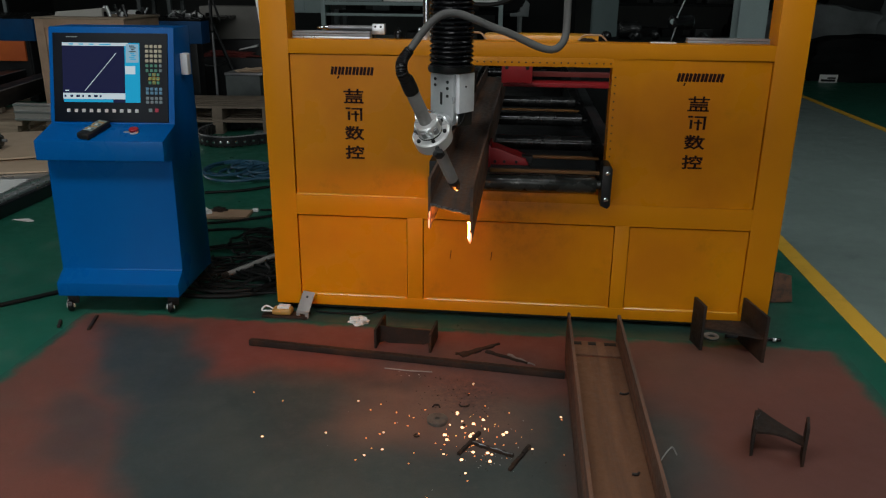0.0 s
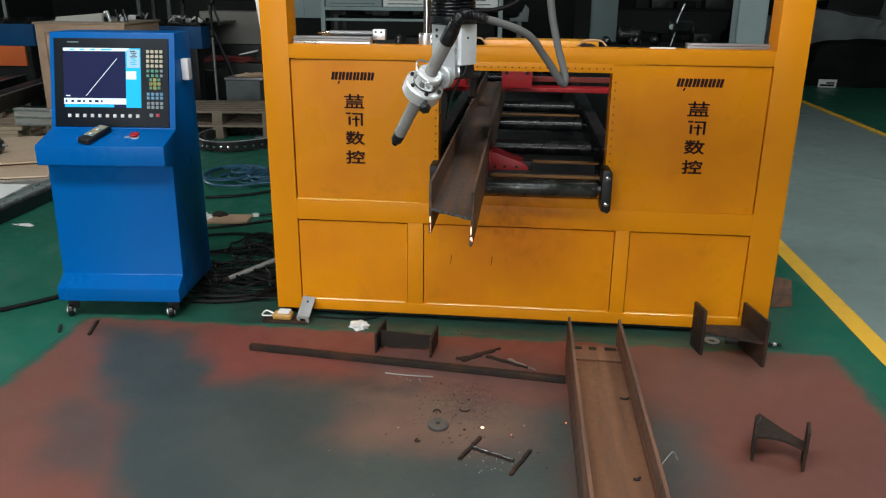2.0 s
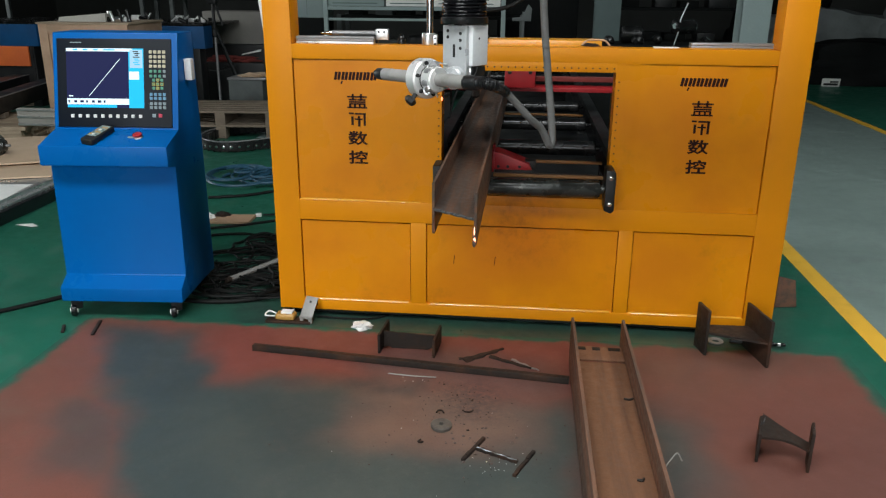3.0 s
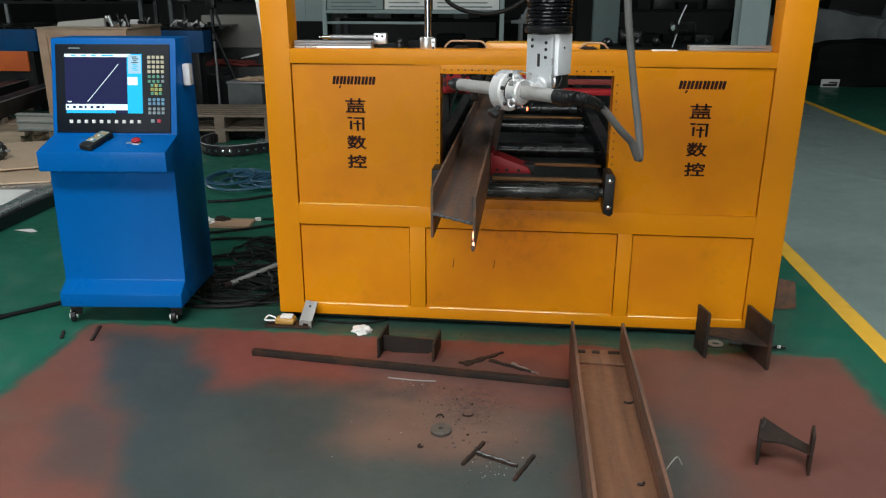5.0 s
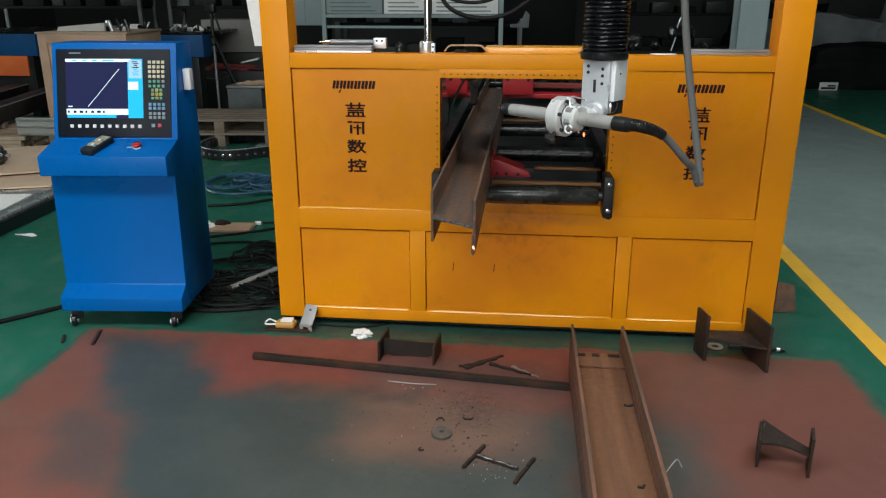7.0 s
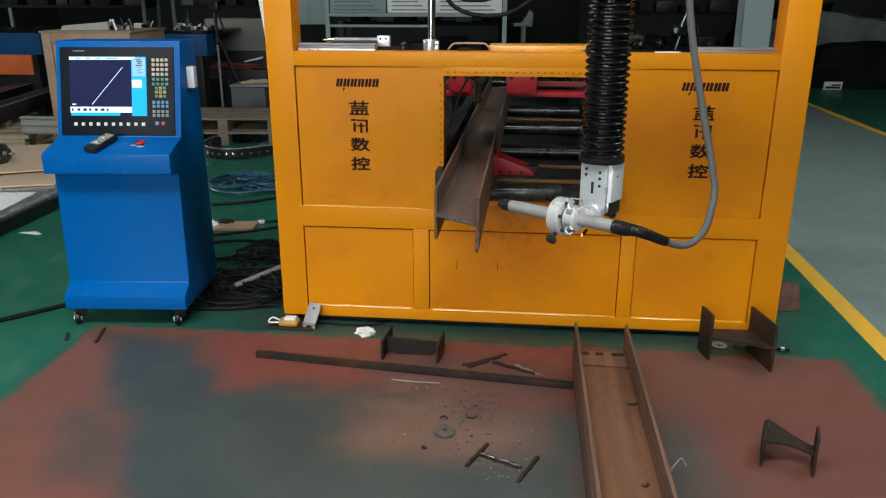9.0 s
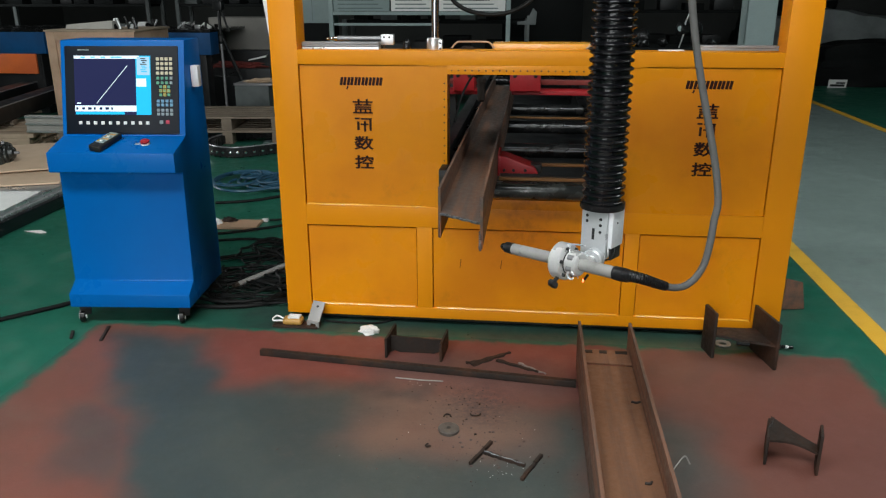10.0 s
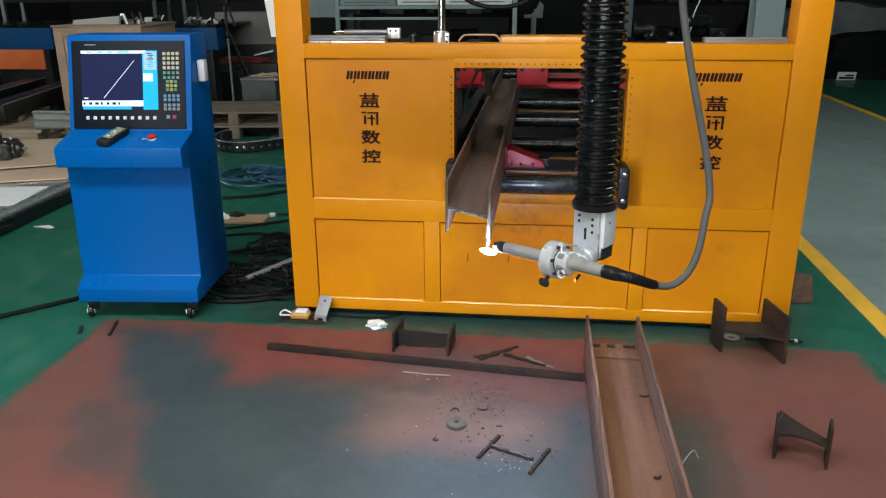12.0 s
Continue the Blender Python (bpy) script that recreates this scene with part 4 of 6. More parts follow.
# ---- control console ----
def control_console():
    top = thing("control_console", "bright blue control console on casters with a lit screen", "control console", pose(-0.683, -0.164, 0, 0, 0, 4.78))
    hw = 0.276
    side = [(0.0, 0.09), (0.0, 0.152), (0.072, 0.197), (0.085, 0.70), (0.0, 0.715), (0.0, 0.80), (0.165, 0.846), (0.265, 1.252), (0.455, 1.252), (0.47, 0.09)]
    bm = bmesh.new()
    n = len(side)
    L = [bm.verts.new((-hw, v, z)) for v, z in side]
    R = [bm.verts.new((hw, v, z)) for v, z in side]
    for i in range(n):
        bm.faces.new((L[i], L[(i + 1) % n], R[(i + 1) % n], R[i]))
    bm.faces.new(L[::-1]), bm.faces.new(R)
    bmesh.ops.recalc_face_normals(bm, faces=bm.faces)
    bmesh.ops.bevel(bm, geom=[e for e in bm.edges], offset=0.005, segments=2, profile=0.6, affect="EDGES")
    body = part("cabinet", bm, BLUE, top)
    # the tilted screen panel: local frame on the slope
    tilt = math.degrees(math.atan2(0.265 - 0.165, 1.252 - 0.846))
    base = pose(0, 0.165, 0.846, -tilt)
    face = part("screen_panel", box(-0.256, 0.250, -0.006, 0.004, 0.008, 0.392, 0.004, m=base), BEZEL, top, "black panel with lit screen and keys")

    def flat(name, x0, x1, z0, z1, material, y=-0.0068, parent=face, label=""):
        return part(name, box(x0, x1, y, -0.0055, z0, z1, 0, m=base), material, parent, label)

    dark = glow("screen_dark_blue", (0.006, 0.010, 0.075), 1.0)
    white = glow("screen_white", (0.75, 0.92, 1.0), 1.3)
    cyan = glow("screen_cyan", (0.01, 0.55, 0.95), 1.15)
    pale = glow("screen_pale", (0.45, 0.75, 0.95), 1.0)
    x0, x1, z0, z1 = -0.213, 0.128, 0.092, 0.350
    flat("display", x0, x1, z0, z1, dark, label="glowing dark blue display")
    flat("display_bar", x0, x1 - 0.05, z1 - 0.014, z1 - 0.001, white, -0.0074)
    flat("display_column", x1 - 0.066, x1, z0, z1 - 0.001, cyan, -0.0072)
    flat("display_field", x1 - 0.060, x1 - 0.004, z1 - 0.085, z1 - 0.006, pale, -0.0078)
    flat("display_field", x1 - 0.064, x1 - 0.020, z1 - 0.135, z1 - 0.100, white, -0.0078)
    flat("display_bar", x0, x1 - 0.066, z0 + 0.014, z0 + 0.040, white, -0.0074)
    flat("display_bar", x0 + 0.003, x1 - 0.12, z0 + 0.001, z0 + 0.013, cyan, -0.0074)
    for i in range(8):
        flat("display_text", x1 - 0.045 + (i % 3) * 0.004, x1 - 0.022 + (i % 2) * 0.006, z1 - 0.016 - i * 0.008, z1 - 0.012 - i * 0.008, cyan if i > 3 else BEZEL, -0.0082)
    for i in range(7):
        flat("display_text", x0 + 0.006 + i * 0.026, x0 + 0.014 + i * 0.026 + (i % 3) * 0.004, z0 + 0.022, z0 + 0.032, dark, -0.0082)
    for i, (a, c) in enumerate(((0.03, 0.05), (0.075, 0.095), (0.12, 0.14), (0.165, 0.215))):
        flat("display_text", x0 + a, x0 + c, z1 - 0.010, z1 - 0.005, cyan, -0.0082)
    p, q = Vector((-0.115, -0.0078, 0.142)), Vector((0.025, -0.0078, 0.305))
    part("plot_line", box(-0.0022, 0.0022, -0.0006, 0.0006, 0, (q - p).length, 0, m=base @ along(p, q)), white, face, "white plotted cutting line")
    flat("display_text", -0.204, -0.186, 0.140, 0.145, white, -0.0078)
    # keypads
    cream, lgreen, lyel, lblue, lgrey, kred = (plain("key_" + c, v, 0.5) for c, v in (("cream", (0.55, 0.50, 0.36)), ("green", (0.10, 0.33, 0.22)), ("yellow", (0.62, 0.47, 0.08)), ("blue", (0.14, 0.32, 0.48)), ("grey", (0.24, 0.30, 0.32)), ("red", (0.5, 0.04, 0.08))))

    def keys(x, z, nx, nz, material, sx=0.0195, sz=0.0205, k=0.0078):
        shared, k = None, k * 0.86
        for i in range(nx):
            for j in range(nz):
                m = base @ pose(x + i * sx, -0.007, z - j * sz)
                if shared is None:
                    shared = part("key", box(-k, k, -0.003, 0.002, -k, k, 0.0012, seg=1), material, face, m=m).data
                else:
                    o = new("key", shared)
                    o.parent, o.matrix_basis = face, m

    keys(0.160, 0.335, 4, 4, cream)
    keys(0.160, 0.252, 3, 2, lgreen, k=0.007)
    keys(0.219, 0.252, 1, 2, lgrey, k=0.007)
    keys(0.172, 0.214, 3, 3, lgreen, 0.018, 0.0175, 0.007)
    keys(0.190, 0.214, 1, 1, lyel, 0.018, 0.0175, 0.0078)
    keys(0.172, 0.1965, 3, 1, lyel, 0.018, 0.0175, 0.0078)
    keys(0.190, 0.179, 1, 1, lyel, 0.018, 0.0175, 0.0078)
    keys(0.160, 0.152, 4, 2, lblue, 0.0195, 0.017, 0.0075)
    keys(0.160, 0.112, 4, 2, lgrey, 0.0195, 0.017, 0.0075)
    keys(0.172, 0.060, 1, 1, lgrey, k=0.009)
    keys(0.200, 0.060, 1, 1, kred, k=0.009)
    keys(-0.190, 0.056, 10, 1, PAPER, 0.0335, 0.02, 0.0085)
    flat("maker_mark", -0.195, -0.145, 0.372, 0.376, TEAL_LIGHT)
    # small box on the side and the casters
    junction = part("socket_box", box(hw + 0.001, hw + 0.036, 0.30, 0.345, 1.045, 1.14, 0.008), WHITE_COVER, top, "pale grey box on the console side")
    for x in (-hw + 0.04, hw - 0.05):
        for y in (0.055, 0.40):
            fork = part("caster", extrude([(-0.022, 0.035), (0.022, 0.035), (0.026, 0.09), (-0.026, 0.09)], -0.018, 0.018, 0.003, m=pose(x, y, 0, 0, 0, 20)), BLACK, top)
            part("wheel", lathe([(0.010, -0.012), (0.026, -0.012), (0.030, -0.007), (0.030, 0.007), (0.026, 0.012), (0.010, 0.012)], 20, m=pose(x - 0.012, y - 0.012, 0.030, 0, 90, 20)), RUBBER, fork)
            part("hub", lathe([(0.004, -0.017), (0.012, -0.017), (0.014, -0.013), (0.014, 0.017), (0.004, 0.017)], 16, m=pose(x - 0.012, y - 0.012, 0.030, 0, 90, 20)), PAPER, fork, "pale wheel hub")
    return top


CONSOLE = control_console()
cm = CONSOLE.matrix_basis
slope = math.degrees(math.atan2(0.046, 0.165))
rem = thing("remote_pendant", "black handheld remote with a grey keypad on the console tray", "remote control", cm @ pose(-0.045, 0.075, 0.8215, slope, 0, 0) @ pose(0, 0, 0, 0, 0, -18))
part("shell", box(-0.03, 0.03, -0.072, 0.078, 0.0, 0.028, 0.01, seg=3), BLACK, rem)
part("keypad", box(-0.022, 0.022, -0.035, 0.066, 0.0275, 0.0292, 0.001, seg=1), TEAL_LIGHT, rem, "grey keypad overlay")
for i in range(3):
    for j in range(4):
        part("button", box(-0.0055, 0.0055, -0.0055, 0.0055, 0.0285, 0.0315, 0.001, seg=1), (TAPE, PAPER, TEAL, TAPE)[(i + 2 * j) % 4], rem, m=pose(-0.015 + 0.015 * i, -0.02 + 0.022 * j, 0))
est = thing("emergency_button", "red mushroom emergency stop button on the console tray", "button", cm @ pose(0.125, 0.085, 0.823, slope))
part("knob", lathe([(0.010, 0.003), (0.010, 0.010), (0.019, 0.011), (0.0205, 0.017), (0.016, 0.021), (0.005, 0.0225)], 20), RED, est)
part("collar", lathe([(0.018, 0), (0.018, 0.005), (0.012, 0.007)], 20), PAPER, est)
part("tag", box(-0.046, -0.018, -0.005, 0.009, 0, 0.003, 0.001), ALU, est)


# ---- torch head ----
TURN = -33
HEAD = thing("plasma_cutter", "aluminium cutter head with a grey plasma torch", "plasma cutter", pose(0.793, -1.155, 1.062, 0, 0, TURN))


def torch_head():
    plate = part("mount_plate", box(0.028, 0.107, 0.060, 0.072, 0.018, 0.151, 0.002), PLATE, HEAD)
    for x, z in ((0.045, 0.137), (0.045, 0.121), (0.087, 0.131), (0.087, 0.114), (0.087, 0.094)):
        part("bolt_hole", lathe([(0.0045, 0), (0.0045, 0.001)], 10, m=pose(x, 0.0600, z, 90)), HOLE, plate)
    part("adjust_slot", box(0.062, 0.070, 0.0590, 0.061, 0.070, 0.103, 0.0005), HOLE, plate)
    part("motor_cover", box(0.034, 0.118, 0.0725, 0.140, 0.048, 0.153, 0.003), WHITE_COVER, HEAD, "pale grey motor cover")
    part("cover_screw", lathe([(0.003, 0), (0.003, 0.0015)], 8, m=pose(0.118, 0.10, 0.118, 0, 90)), HOLE, HEAD)
    part("motor", lathe([(0.015, 0), (0.021, 0.004), (0.021, 0.05), (0.015, 0.056)], 20, m=along((0.088, 0.075, 0.032), (0.088, 0.135, 0.032))), ALU, HEAD)
    part("pivot_boss", lathe([(0.024, 0), (0.030, 0.003), (0.030, 0.020), (0.026, 0.024)], 28, m=along((0.078, 0.0598, 0.018), (0.078, 0.030, 0.018))), PLATE, HEAD)
    part("pivot_cap", lathe([(0.010, 0), (0.014, 0.002), (0.013, 0.007)], 18, m=along((0.078, 0.0358, 0.018), (0.078, 0.020, 0.018))), TURNED, HEAD)
    part("pivot_arm", extrude([(0.010, -0.012), (0.045, -0.016), (0.070, -0.008), (0.070, 0.030), (0.045, 0.036), (0.010, 0.018)], 0.028, 0.040, 0.003), PLATE, HEAD)
    part("motor_bracket", box(0.108, 0.114, 0.080, 0.135, 0.012, 0.047, 0.001), BLACK, HEAD, "black motor bracket")
    part("motor_lead", tube(spline([(0.112, 0.10, 0.050), (0.120, 0.09, 0.036), (0.116, 0.08, 0.020), (0.100, 0.07, 0.012)]), 0.0025), CABLE, HEAD)
    part("neck", lathe([(0.03, 0.150), (0.034, 0.158), (0.034, 0.19)], 24, m=pose(0.068, 0.10, 0)), BLACK, HEAD)
    part("bellows_collar", lathe([(0.040, 0.1535), (0.0610, 0.1545), (0.0625, 0.157), (0.0625, 0.171), (0.052, 0.174)], 32, m=pose(0.068, 0.10, 0)), BOOT, HEAD, "black rubber collar")
    for a in range(0, 360, 45):
        c, s = math.cos(radians(a)), math.sin(radians(a))
        part("collar_bolt", lathe([(0.0035, 0), (0.0035, 0.0015)], 8, m=along((0.068 + 0.0625 * c, 0.10 + 0.0625 * s, 0.163), (0.068 + 0.0645 * c, 0.10 + 0.0645 * s, 0.163))), BLACK, HEAD)
    part("bellows_core", lathe([(0.0502, 0.165), (0.0502, 1.04)], 20, m=pose(0.068, 0.10, 0)), RUBBER, HEAD)
    part("sensor_lead", tube(spline([(0.05, 0.05, 0.05), (0.03, 0.0, 0.06), (0.05, -0.02, 0.02), (0.06, 0.0, -0.03)]), 0.0022), ALU, HEAD)


torch_head()
at = pose(0, 0, 0, 0, 0, -TURN) @ Vector((0.063, -0.045, -0.032))
part("laser_diode", lathe([(0.0012, -0.005), (0.0020, -0.003), (0.0024, 0.0), (0.0018, 0.004), (0.0008, 0.005)], 12, m=Matrix.Translation(at)), glow("red_laser_lens", (1.0, 0.16, 0.06), 5.0), HEAD, "glowing red laser lens")
part("laser_holder", rod(at + Vector((0.0, 0.006, 0.001)), at + Vector((0.001, 0.024, 0.010)), 0.004, 10), BLACK, HEAD)
flip = pose(0, 0, 0, 0, -90)  # turned profiles run from tail to tip along -x
TORCH = part("torch", lathe([(0.0165, -0.168), (0.0172, -0.165), (0.0172, 0.03), (0.0165, 0.192), (0.014, 0.194)], 24, m=flip), TORCH_GREY, HEAD, "grey cylindrical plasma torch", pose(0, 0, 0))
for x in (0.150,):
    part("sleeve_seam", lathe([(0.0169, x), (0.0176, x + 0.0006), (0.0176, x + 0.0018), (0.0169, x + 0.0024)], 24, m=flip), ALU_DARK, TORCH)
part("shield_cup", lathe([(0.0162, 0.184), (0.0170, 0.187), (0.0162, 0.212), (0.0130, 0.217), (0.011, 0.217)], 20, m=flip), BLACK, TORCH, "black heat-stained shield cup")
part("nozzle", lathe([(0.0118, 0.214), (0.0118, 0.221), (0.009, 0.229), (0.0055, 0.232), (0.0050, 0.216)], 20, m=flip), ROLLER, TORCH, "soot-dark nozzle tip")
part("clamp_ring", lathe([(0.0175, -0.012), (0.048, -0.012), (0.0525, -0.008), (0.0525, 0.022), (0.049, 0.026), (0.036, 0.027), (0.0175, 0.027)], 40, m=flip), TURNED, TORCH, "bright aluminium clamp ring")
part("clamp_collar", lathe([(0.0175, -0.052), (0.030, -0.052), (0.033, -0.049), (0.033, -0.012)], 28, m=flip), TURNED, TORCH, "aluminium clamp collar")
part("collar_gap", lathe([(0.0332, -0.0165), (0.0338, -0.0160), (0.0338, -0.0130), (0.0332, -0.0125)], 28, m=flip, closed=False), HOLE, TORCH, "dark gap behind the ring")
for k in range(6):
    part("clamp_screw", lathe([(0.0052, 0), (0.0052, 0.006), (0.0042, 0.0075)], 10, m=pose(0, 0, 0, 60 * k + 15) @ pose(0.0115, 0, 0.0425, 0, 90)), BLACK, TORCH, "black cap screw")
    part("screw_boss", lathe([(0.0085, -0.010), (0.0085, 0.006), (0.0070, 0.0075)], 14, m=pose(0, 0, 0, 60 * k + 45) @ pose(0.034, 0, 0.029, 0, 90)), ALU_DARK, TORCH)
part("retaining_loop", tube(spline([(0.038 + 0.0105 * math.cos(q), -0.030, -0.026 + 0.0105 * math.sin(q)) for q in (0.3 + 0.5 * i for i in range(12))], 3), 0.0028, 8), WHITE_COVER, TORCH, "small pale wire loop")
part("clamp_knob", lathe([(0.006, 0), (0.006, 0.016), (0.015, 0.018), (0.017, 0.026), (0.013, 0.032), (0.004, 0.033)], 6, m=along((-0.002, -0.034, -0.038), (-0.004, -0.052, -0.054))), BLACK, TORCH, "black star knob")
bm = lathe([(0.0178, -0.168), (0.0188, -0.166), (0.0188, -0.158), (0.0170, -0.156)], 20, m=flip, closed=False)
lathe([(0.0188, -0.166), (0.0192, -0.17), (0.0180, -0.20), (0.0145, -0.205)], 20, bm, flip)
part("boot", bm, BOOT, TORCH, "black rubber boot")
ARC_GLOW = glow("plasma_arc", (0.45, 0.64, 1.0), 3300.0)
ARC = part("arc_jet", lathe([(0.0020, 0.0), (0.0036, 0.005), (0.0075, 0.014), (0.0095, 0.026), (0.0080, 0.040), (0.0042, 0.052), (0.0012, 0.060)], 16, m=flip), ARC_GLOW, TORCH, "white-hot plasma jet", pose(0.10, 0, 0))

# ---- bellows on the vertical slide: one rigid fold after another ----
COLUMN = (0.1115, 0.047)  # slide axis, from the torch's centre
TOP_Z, FOLDS = 1.71, 39
BELLOWS = thing("bellows", "black pleated rubber bellows over the vertical slide", "bellows", pose(0.793 + COLUMN[0], -1.155 + COLUMN[1], 0))
fold_mesh = None
FOLD = []
for i in range(FOLDS):
    if fold_mesh is None:
        bm = lathe([(0.0505, -0.0068), (0.0535, -0.0054), (0.0570, -0.0036), (0.0594, -0.0014), (0.0594, 0.0014), (0.0570, 0.0036), (0.0535, 0.0054), (0.0505, 0.0068)], 36, closed=False)
        for v in bm.verts:  # creased rubber
            v.co.z += 0.0016 * noise.noise(v.co * 75)
            v.co *= 1 + 0.012 * noise.noise(v.co * 55 + Vector((3, 0, 0)))
        o = part("fold", bm, RUBBER, BELLOWS)
        fold_mesh = o.data
    else:
        o = new("fold", fold_mesh)
        o.parent = BELLOWS
    FOLD.append(o)
part("top_cap", lathe([(0.05, TOP_Z), (0.06, TOP_Z + 0.004), (0.06, 2.10), (0.05, 2.11)], 20), BLACK, BELLOWS)

# ---- torch hose, a chain of short rigid links ----
LINKS, LINK = 112, 0.0125
TORCH_HOSE = thing("torch_hose", "grey braided torch hose with a black ribbed end", "hose", pose(0, 0, 0))
HOSE_LINK = []
grey_mesh = None
for i in range(LINKS):
    rubber = i < 11
    if rubber:  # each link a little slimmer than the one before
        g = 1.0 - 0.024 * i
        if i < 3:
            prof = [(0.0160 * g, -0.0095), (0.0166 * g, -0.0085), (0.0166 * g, 0.0085), (0.0160 * g, 0.0095)]
        else:
            prof = [(0.0125 * g, -0.0095), (0.0130 * g, -0.0060), (0.0168 * g, -0.0052), (0.0168 * g, -0.0012), (0.0130 * g, -0.0004), (0.0130 * g, 0.0004), (0.0168 * g, 0.0012), (0.0168 * g, 0.0052), (0.0130 * g, 0.0060), (0.0125 * g, 0.0095)]
        o = part("hose_boot", lathe(prof, 16), BOOT, TORCH_HOSE, "black ribbed bend relief")
    elif grey_mesh is None:
        o = part("hose_link", lathe([(0.0090, -0.0092), (0.0095, -0.0086), (0.0095, 0.0086), (0.0090, 0.0092)], 18), HOSE, TORCH_HOSE)
        grey_mesh = o.data
    else:
        o = new("hose_link", grey_mesh)
    o.parent = TORCH_HOSE
    HOSE_LINK.append(o)


# ---- on top of the machine ----
top = thing("aluminium_rail", "grey aluminium extrusion lying on the machine top", "rail", pose(0.125, 0.04, 1.222), "rails on the machine")
for z in (0, 0.0105, 0.021):
    part("profile_rib", box(0, 0.33, 0, 0.05, z, z + 0.009, 0.0015), ALU_DARK if z else ALU, top)
top = thing("aluminium_rail", "grey aluminium extrusion lying on the machine top", "rail", pose(1.755, 0.10, 1.222), "rails on the machine")
for z in (0, 0.0105):
    part("profile_rib", box(0, 0.33, 0, 0.05, z, z + 0.009, 0.0015), ALU_DARK, top)
top = thing("spare_torch", "bright metal spare torch lying on the machine top", "torch", pose(0.26, 0.13, 1.262))
part("barrel", rod((0.0, 0, 0), (0.20, 0.0, 0.0), 0.010), ALU_DARK, top)
part("tip", lathe([(0.010, 0), (0.009, 0.01), (0.003, 0.05)], 14, m=along((0, 0, 0), (-0.1, 0, -0.002))), CHROME, top)
o = part("clamp_block", box(0.19, 0.245, -0.018, 0.018, -0.026, 0.018, 0.004), ALU, top)
for x in (0.205, 0.228):
    part("bolt_hole", lathe([(0.005, 0), (0.005, 0.001)], 10, m=pose(x, -0.018, 0.006, 90)), HOLE, o)
part("rest", box(0.05, 0.20, -0.015, 0.015, -0.040, -0.010, 0.002), BLACK, top)
solid("nozzle_cone", lathe([(0.018, 0), (0.019, 0.022), (0.011, 0.036), (0.004, 0.042)], 18), ROLLER, "small dark torch nozzle standing on the machine", "nozzle", pose(0.565, 0.10, 1.222))
top = thing("guide_rod", "upright chrome guide rod in an aluminium clamp on the machine", "guide rod", pose(0.676, 0.08, 1.21))
part("rod", rod((0.012, 0, 0.0), (0.012, 0, 1.0), 0.0155, 20), CHROME, top)
part("clamp_collar", lathe([(0.0165, 0), (0.028, 0), (0.029, 0.002), (0.029, 0.054), (0.027, 0.058), (0.0165, 0.058)], 28, m=pose(0.006, 0, 0), closed=False), ALU, top)
o = part("clamp_ear", box(0.027, 0.043, -0.02, 0.02, 0, 0.052, 0.003), ALU, top)
for z in (0.016, 0.038):
    part("bolt_hole", lathe([(0.0045, 0), (0.0045, 0.001)], 10, m=pose(0.035, -0.0202, z, 90)), HOLE, o)
for x0, x1, z1 in ((0.755, 0.935, 0.030), (1.315, 1.43, 0.026)):
    bend = spline([(x0, 0.10, 1.226), (x0 + 0.022, 0.10, 1.222 + z1 * 0.9), (x0 + 0.05, 0.10, 1.222 + z1), (x1 - 0.05, 0.10, 1.222 + z1), (x1 - 0.022, 0.10, 1.222 + z1 * 0.9), (x1, 0.10, 1.226)], 6)
    solid("loose_cable", tube(bend, 0.004), CARD, "thin bent tan cable on the machine top", "cable", group="cables on the machine")
    crumpled("cable_tie", (0.03, 0.012, 0.008), pose((x0 + x1) / 2 - 0.02, 0.10, 1.222), OFFCUT, "dark knotted cable end on the machine top", "cable", 5)
solid("white_strip", box(1.60, 1.70, 0.05, 0.075, 1.222, 1.227, 0.001), PAPER, "white strip lying on the machine top", "strip")
HANGING_SHEET = solid("hanging_sheet", extrude([(-0.042, 0), (0.04, 0.0), (0.06, 0.9), (-0.149, 0.9)], 0, 0.004, 0.001), PAPER, "white sheet hanging behind the yellow post", "sheet", pose(0, 0.132, 1.242))
part("hose_loop", tube(spline([(0.66, 0.45, 1.55), (0.74, 0.45, 1.40), (0.90, 0.45, 1.352), (1.06, 0.45, 1.40), (1.14, 0.45, 1.55), (1.16, 0.45, 2.2)]), 0.010, 10), CABLE, MACHINE, "black hose loop")
part("hose_loop", tube(spline([(0.62, 0.5, 1.60), (0.70, 0.5, 1.46), (0.84, 0.5, 1.42), (0.98, 0.5, 1.46), (1.10, 0.5, 1.62), (1.12, 0.5, 2.2)]), 0.008, 10), CABLE, MACHINE, "black hose loop")

# ---- cables, hoses and clutter between console and machine ----
random.seed(11)


def coil(name, center, r, loops, wire, material, label, squash=0.8, jitter=0.25, group="", drift=0.2):
    pts = []
    ph = random.uniform(0, 6)
    for k in range(loops * 14):
        a = ph + k * 2 * math.pi / 14
        rr = r * (1 + jitter * (0.5 * math.sin(a * 0.31 + ph) + 0.5 * math.sin(a * 0.173 + 2 * ph)))
        pts.append((center[0] + rr * math.cos(a) + drift * r * math.sin(a * 0.23 + ph), center[1] + squash * rr * math.sin(a) + drift * r * math.sin(a * 0.31 + 2 * ph), wire + 0.8 * wire * (1 + math.sin(a * 0.37 + ph)) + wire * k / 22))
    bm = tube(spline(pts, 3), wire, 6)
    return solid(name, bm, material, label, "cable", group=group)


